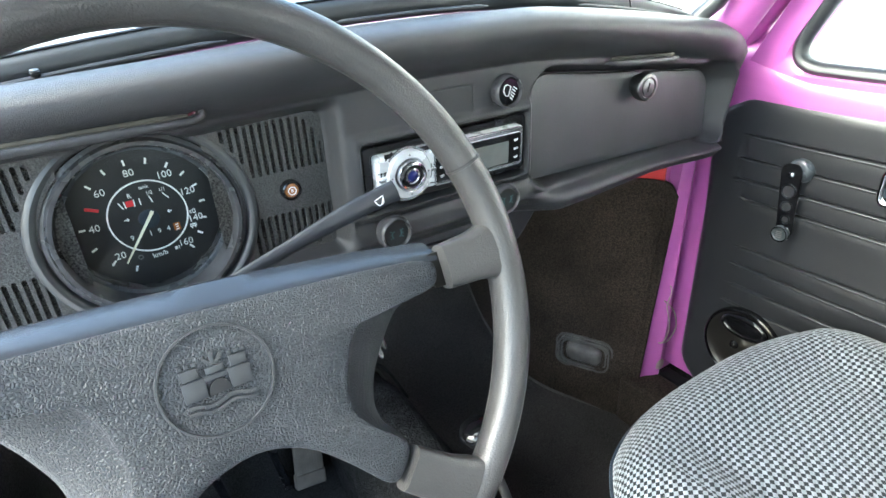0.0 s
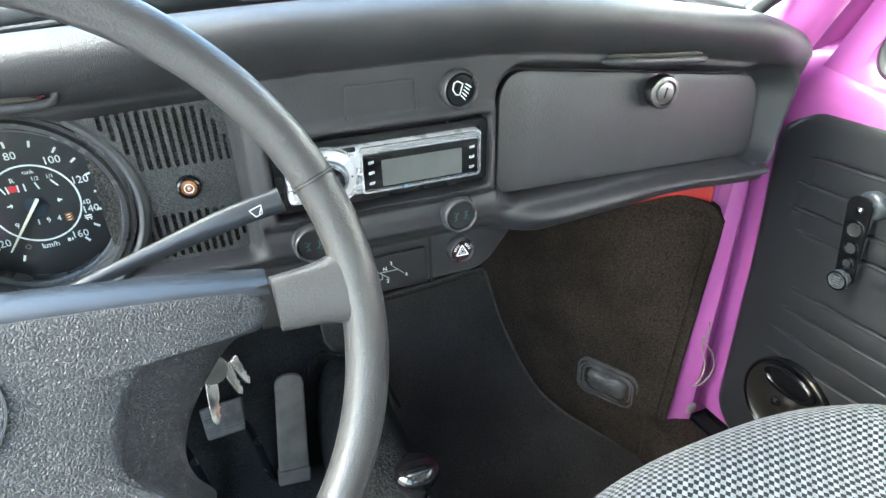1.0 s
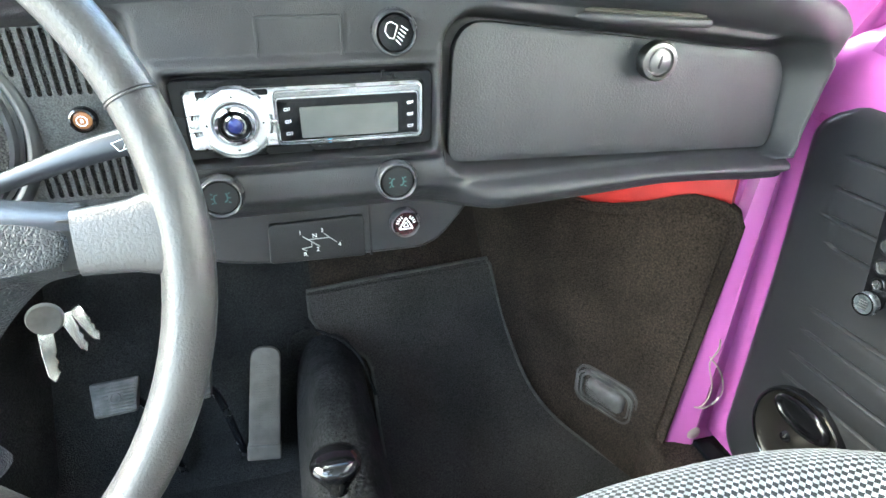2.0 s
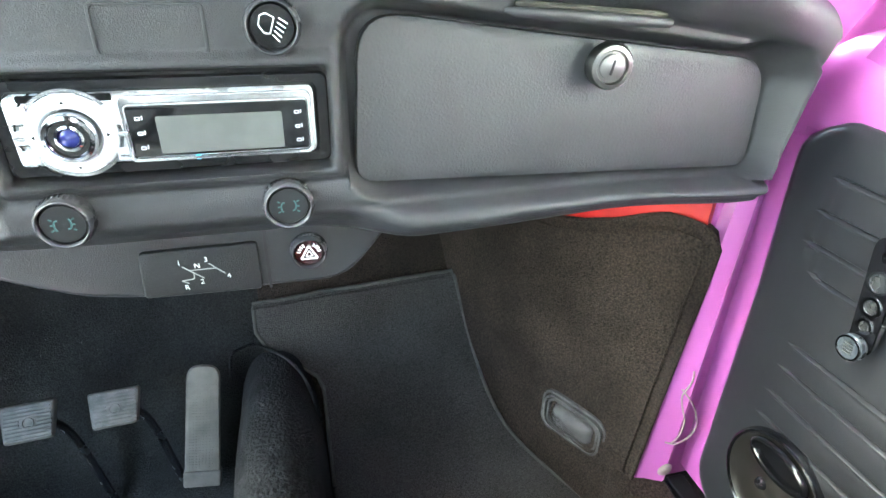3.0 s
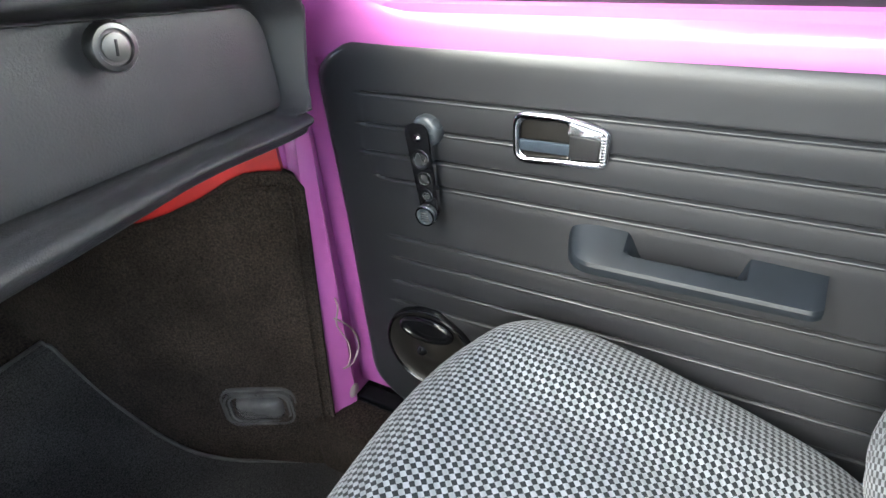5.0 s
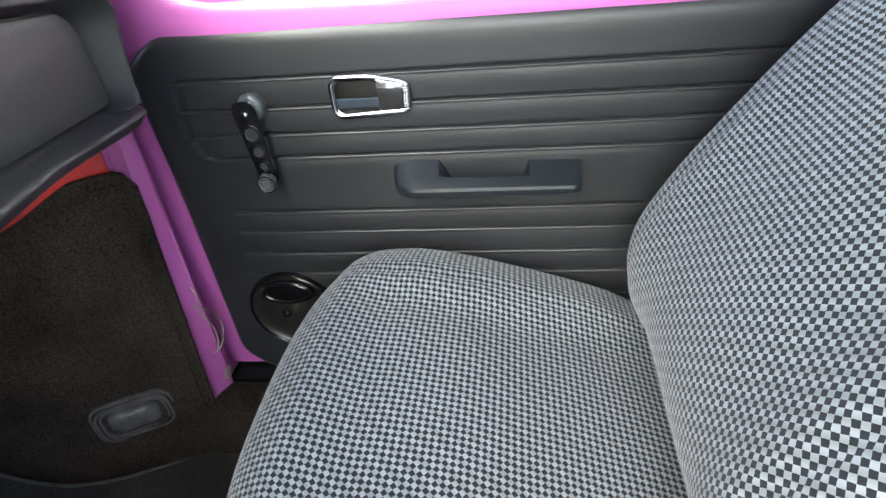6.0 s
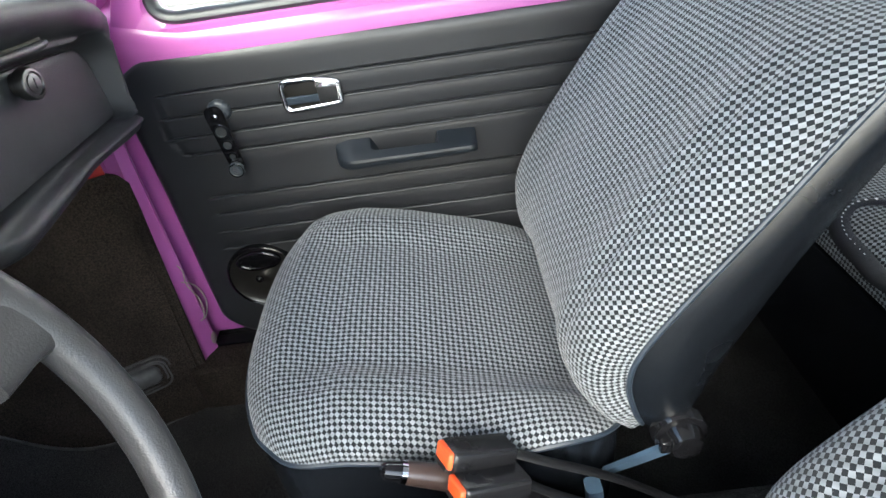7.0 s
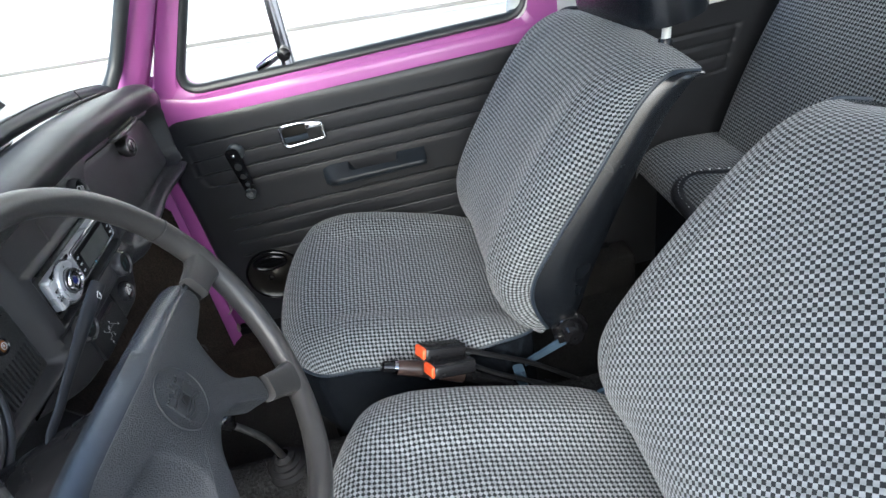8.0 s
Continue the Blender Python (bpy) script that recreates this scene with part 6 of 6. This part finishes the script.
POST = mat("pale_metal_post", (0.70, 0.70, 0.68), 0.35, mottle=0.1, mottle_scale=40)
headrest = thing("headrest", "black vinyl headrest on two bright posts", "headrest", at=(0.276, -0.828, 0.488))
for s in (-1, 1):
    part("post", tube([(s * 0.074, s * 0.011, -0.03), (s * 0.074, s * 0.011 - 0.006, 0.12)], 0.0068, 12), POST, headrest, "bright metal post")
    part("collar", revolve([(0.012, -0.002), (0.012, 0.006), (0.008, 0.013), (0.006, 0.013)], pose(s * 0.074, s * 0.011, 0.005), 16), PLASTIC, headrest)
part("pad", box((0.27, 0.115, 0.17), pose(0.015, 0.005, 0.134, -8, 0, 8), 0.050), SIDEVINYL, headrest)

# ---- rear seat and side panel ----
rear = thing("rear_bench", "rear bench seat in grey and black check fabric", "seat", at=(0.015, -1.2, FLOOR))


def rear_cushion(u, v):
    a = math.pi * (0.03 + 0.94 * v)
    y = -1.12 + 0.165 * spow(math.cos(a), 0.55)
    x = (u - 0.5) * 1.11
    z = 0.02 + 0.125 * math.sin(a) ** 0.35 - 0.02 * step(-y, 1.0, 1.3) - 0.01 * bumpf(abs(x), 0.0, 0.06)
    if abs(x) > 0.53:
        z -= 0.03 * ((abs(x) - 0.53) / 0.025) ** 2
    return Vector((x, y + 1.2, z - FLOOR))


def rear_back(u, v):
    x = (u - 0.5) * 1.09
    y = -1.125 - 0.25 * v + 0.03 * math.sin(math.pi * v)
    z = 0.10 + 0.52 * v
    e = max(0, (abs(x) - 0.50) / 0.045)
    y -= 0.035 * e ** 2
    return Vector((x, y + 1.2, z - FLOOR))


part("cushion", fabric_sheet(rear_cushion, 60, 40), FABRIC, rear, "checked fabric bench cushion")
part("backrest", fabric_sheet(rear_back, 60, 40), FABRIC, rear, "checked fabric bench backrest")
part("cushion_base", box((1.08, 0.30, 0.25), pose(0, 0.05, 0.127), 0.01), SIDEVINYL, rear, "black bench base")
part("backrest_base", box((1.1, 0.06, 0.5), pose(0, -0.13, 0.52, 26), 0.02), SIDEVINYL, rear)

panel = thing("rear_side_panel", "black padded side panel beside the rear seat", "trim panel", at=(0.58, -1.1, 0.2))


def rear_panel(u, v):
    y, z = -0.762 - 0.64 * u, -0.225 + 0.655 * v
    d = 0.004
    inside = step(-y, 0.90, 0.91) * (1 - step(-y - 0.25 * (z - 0.36), 1.185, 1.195))
    for g in (0.37, 0.338, 0.306, 0.274):
        d -= 0.004 * bumpf(z, g, 0.0035) * inside
    d -= 0.003 * bumpf(-y - 0.25 * (z - 0.36), 1.19, 0.005) * (1 if 0.27 < z < 0.375 else 0)
    return Vector((0.0 - d, y + 1.1, z - 0.2))


part("panel", grid(rear_panel, 90, 180, thick=(0.012, 0, 0)), TRIM, panel)
part("ledge", box((0.05, 0.6, 0.02), pose(0.01, -0.05, 0.24), 0.008), HEADLINER, panel, "pale window ledge above the panel")

BELT_LINE = [(0.368, -1.17, 0.150), (0.325, -1.06, 0.163), (0.356, -0.988, 0.158), (0.342, -0.948, 0.152), (0.302, -0.925, 0.149), (0.250, -0.918, 0.149), (0.205, -0.915, 0.148), (0.16, -0.93, 0.150)]
belt = thing("rear_belt", "looped black seat belt lying on the rear cushion", "seat belt", at=(0.3, -1.0, 0.14))
bl_pts = [Vector(p) - Vector((0.3, -1.0, 0.14)) for p in BELT_LINE]
part("webbing", tube(bl_pts, 0.013, 10, 60, 0.28), BELT, belt)
for p in smooth_path([q + Vector((0, -0.004, 0.0045)) for q in bl_pts[1:6]], 20):
    part("stitch", box((0.0035, 0.0035, 0.0012), Matrix.Translation(p), 0.0004), WHITE, belt)

# ---- on the tunnel ----
brake = thing("handbrake", "black handbrake lever with worn brown grip", "handbrake", at=(0.02, -0.5, 0.0))
bo = Vector((0.02, -0.5, 0.0))
def bl(*p):
    return Vector(p) - bo
part("lever", tube([bl(0.022, -0.52, 0.02), bl(0.022, -0.45, 0.075), bl(0.021, -0.40, 0.108)], 0.009, 10, 12, 1.3), PLASTIC, brake)
part("grip", tube([bl(0.021, -0.42, 0.096), bl(0.0205, -0.38, 0.122), bl(0.019, -0.322, 0.150)], [0.0125, 0.0145, 0.0115], 16, 16), BROWN, brake, "worn brown plastic grip")
part("collar", tube([bl(0.019, -0.322, 0.150), bl(0.0187, -0.317, 0.1525)], 0.0122, 16), CHROME, brake, "chrome collar")
part("button", tube([bl(0.0187, -0.317, 0.1525), bl(0.018, -0.302, 0.159), bl(0.018, -0.299, 0.1605)], [0.0105, 0.0095, 0.006], 14), GLOSSY, brake, "black release button")
part("pivot", box((0.036, 0.07, 0.04), pose(*bl(0.022, -0.535, 0.004)), 0.010), PLASTIC, brake)


def buckle(name, p, d, roll, tail):
    ob = thing(name, "black seat-belt buckle with orange release button", "buckle", "belt buckles", at=p)
    z = Vector(d).normalized()
    q = z.to_track_quat("Z", "Y").to_matrix().to_4x4() @ pose(0, 0, 0, 0, 0, roll)
    part("housing", box((0.036, 0.022, 0.070), q @ pose(0, 0, -0.034), 0.005), PLASTIC, ob)
    part("button", box((0.031, 0.0175, 0.010), q @ pose(0, 0.0005, 0.000), 0.003), ORANGE, ob, "orange release button")
    part("slot", box((0.026, 0.004, 0.004), q @ pose(0, -0.0085, 0.0045), 0.0008), DIAL, ob)
    back = q @ Vector((0, 0, -0.066))
    part("stalk", tube([back] + [Vector(t) - Vector(p) for t in tail], 0.0065, 10, 24, 0.4), BELT, ob, "flat black belt stalk")
    return ob


buckle("belt_buckle", (0.020, -0.366, 0.168), (-0.25, 0.86, 0.40), 18, [(0.033, -0.458, 0.123), (0.036, -0.54, 0.068), (0.042, -0.625, -0.012), (0.046, -0.66, -0.05)])
buckle("belt_buckle", (-0.012, -0.374, 0.157), (-0.27, 0.88, 0.34), 18, [(0.004, -0.470, 0.103), (0.004, -0.536, 0.056), (0.008, -0.604, 0.004), (0.030, -0.65, -0.03)])

heater = thing("heater_levers", "pair of small black heater levers beside the handbrake", "lever", at=(-0.01, -0.47, 0.0))
for s in (-0.03, 0.005):
    part("lever", tube([(s, 0.0, -0.01), (s, 0.005, 0.03), (s, 0.025, 0.045)], 0.004, 8, 10), STEEL, heater)
    part("knob", revolve([(0.004, 0), (0.009, 0.003), (0.009, 0.012), (0.005, 0.016), (0, 0.016)], pose(s, 0.025, 0.04, -40), 14), PLASTIC, heater, "black knob")
harness = thing("belt_anchor", "corrugated black belt anchor hose on the tunnel", "belt anchor", at=(0.02, -0.56, 0.02))
for k in range(16):
    part("ring", revolve([(0.006, 0), (0.0085, 0.002), (0.006, 0.004)], Matrix.Translation((-0.016, 0.042 - 0.0045 * k, 0.012 - 0.0012 * k)) @ pose(0, 0, 0, 90, 0, 0), 12), RUBBER, harness)
part("post", loft([[Vector((0.010 + x, 0.046 + y - 0.006 * k, z)) for x, y in rounded(0.020 + 0.004 * k, 0.018, 0.005, 3)] for k, z in ((1, -0.04), (0.6, 0.0), (0.2, 0.040), (0.0, 0.050))]), BLUESTEEL, harness, "blue-black anchor post")

shifter = thing("gear_lever", "slim gear lever with black ball knob and rubber boot", "gear lever", at=(0.0, -0.10, 0.0))
part("boot", revolve([(0.038, -0.004), (0.037, 0.006), (0.029, 0.010), (0.031, 0.015), (0.024, 0.019), (0.025, 0.024), (0.018, 0.028), (0.018, 0.034), (0.010, 0.040)], pose(0, 0, 0, 0, 0, 0), 28), RUBBER, shifter, "ribbed rubber boot")
part("rod", tube([(0, 0, 0.03), (-0.004, 0.012, 0.09), (-0.013, 0.040, 0.145), (-0.016, 0.047, 0.157)], 0.0055, 10, 16), STEEL, shifter, "thin metal lever")
part("knob", revolve([(0.009, -0.026), (0.011, -0.018), (0.0175, -0.009), (0.0232, 0.000), (0.0238, 0.006), (0.0205, 0.0125), (0.012, 0.0165), (0, 0.0175)], pose(-0.016, 0.047, 0.170, -12), 28), GLOSSY, shifter, "glossy black knob")

# ---- footwell ----
BINDING = mat("dusty_binding_tape", (0.060, 0.056, 0.050), 0.8, mottle=0.4, mottle_scale=40, grain=500, grain_depth=0.0005, grain_kind="noise")
mat_thing = thing("floor_mat", "charcoal carpet mat bound at the edges, rising up the toe board", "floor mat", at=(0.2, 0.2, FLOOR))


def mat_line(v):
    """From under the seat forward and up the toe board."""
    pts = [(-0.20, FLOOR + 0.012), (0.05, FLOOR + 0.012), (0.21, FLOOR + 0.013), (0.300, FLOOR + 0.026), (0.358, FLOOR + 0.062), (0.402, -0.095), (0.445, 0.02), (0.460, 0.075)]
    p = smooth_path([(0, a, b) for a, b in pts], 101)[min(int(v * 100), 100)]
    return p.y, p.z


def mat_pt(u, v):
    y, z = mat_line(v)
    xl = 0.075 - 0.098 * step(z, -0.10, 0.0)
    xr = min(0.517 - 0.514 * max(y - 0.108, 0) - 0.012, 0.50) - 0.004
    x = xl + (xr - xl) * u
    w = 0.004 * noise.noise((x * 9, y * 9, 0.3)) + 0.004
    top = (0.030 - 0.002 * u) * step(v, 0.88, 1.0)
    return Vector((x - 0.2, y - 0.2 + 0.030 * u * step(v, 0.5, 0.8), z + w - top - FLOOR))


part("carpet", grid(mat_pt, 40, 60, thick=(0, 0.004, -0.006)), MAT, mat_thing)
edge = [mat_pt(0, v / 30) for v in range(12, 31)] + [mat_pt(u / 20, 1) for u in range(1, 21)] + [mat_pt(1, v / 30) for v in range(29, 0, -1)]
part("binding", tube(edge, 0.0032, 8), BINDING, mat_thing, "bound mat edge")


def pedal(name, label, x, y, z):
    ob = thing(name, label, "pedal", "foot pedals", at=(x, y, z))
    m = facing(0, 0, 0, 38, 4)
    part("pad", prism(corner_round([(-0.030, -0.024), (0.026, -0.024), (0.033, 0.026), (-0.033, 0.026)], 0.005, 3), 0.012, m, 0.004), PEDAL, ob, "worn rubber pad")
    for k in range(9):
        yy = -0.020 + 0.0048 * k
        if abs(yy) < 0.004:
            for s in (-1, 1):
                part("rib", box((0.018, 0.0028, 0.003), m @ pose(s * 0.019, yy, 0.0125), 0.0008), PEDAL, ob)
        else:
            part("rib", box((0.054, 0.0028, 0.003), m @ pose(0, yy, 0.0125), 0.0008), PEDAL, ob)
    part("roundel", ring_plate(circle(0.0075, 20), circle(0.0058, 20), 0.0025, m @ pose(0, 0, 0.012), 0.0005), PEDAL, ob, "round moulded mark")
    part("arm", tube([(0.012, 0.008, 0.0), (0.03, 0.025, -0.06), (0.05, 0.03, FLOOR - z + 0.03)], 0.008, 10, 14, 0.6), PLASTIC, ob, "black pedal arm")
    return ob


pedal("clutch_pedal", "clutch pedal with worn ribbed rubber pad", -0.309, 0.311, -0.001)
pedal("brake_pedal", "brake pedal with worn ribbed rubber pad", -0.210, 0.324, -0.010)
gas = thing("accelerator_pedal", "long grey rubber accelerator pedal hinged on the floor", "pedal", at=(-0.113, 0.357, -0.095))
ga, gb = Vector((-0.100, 0.392, -0.003)), Vector((-0.126, 0.334, -0.187))
gz = (ga - gb).normalized()
gx = Vector((1, 0, 0)) - gz * gz.x
gx.normalize()
gn_ = gx.cross(gz)
GMX = Matrix(((gx.x, gz.x, gn_.x, 0), (gx.y, gz.y, gn_.y, 0), (gx.z, gz.z, gn_.z, 0), (0, 0, 0, 1)))
L_ = (ga - gb).length
GREYRUB = mat("dusty_grey_rubber", (0.115, 0.100, 0.084), 0.7, mottle=0.4, mottle_scale=30, grain=300, grain_depth=0.0005, grain_kind="noise")
part("plate", prism(corner_round([(-0.026, -L_ / 2 + 0.02), (0.026, -L_ / 2 + 0.02), (0.024, L_ / 2), (-0.024, L_ / 2)], [0.003, 0.003, 0.022, 0.022], 6), 0.008, GMX, 0.003), GREYRUB, gas, "dusty studded rubber plate")
part("heel", box((0.056, 0.028, 0.014), GMX @ pose(0, -L_ / 2 + 0.008, 0.003), 0.004), GREYRUB, gas, "hinge block at the heel")
studs = bmesh.new()
for i in range(9):
    for j in range(30):
        prism(circle(0.0013, 5, -0.0188 + 0.0047 * i, -L_ / 2 + 0.028 + 0.0047 * j), 0.0009, GMX @ pose(0, 0, 0.008), bm=studs)
tagged(part("studs", studs, GREYRUB, gas), kind="stuff")
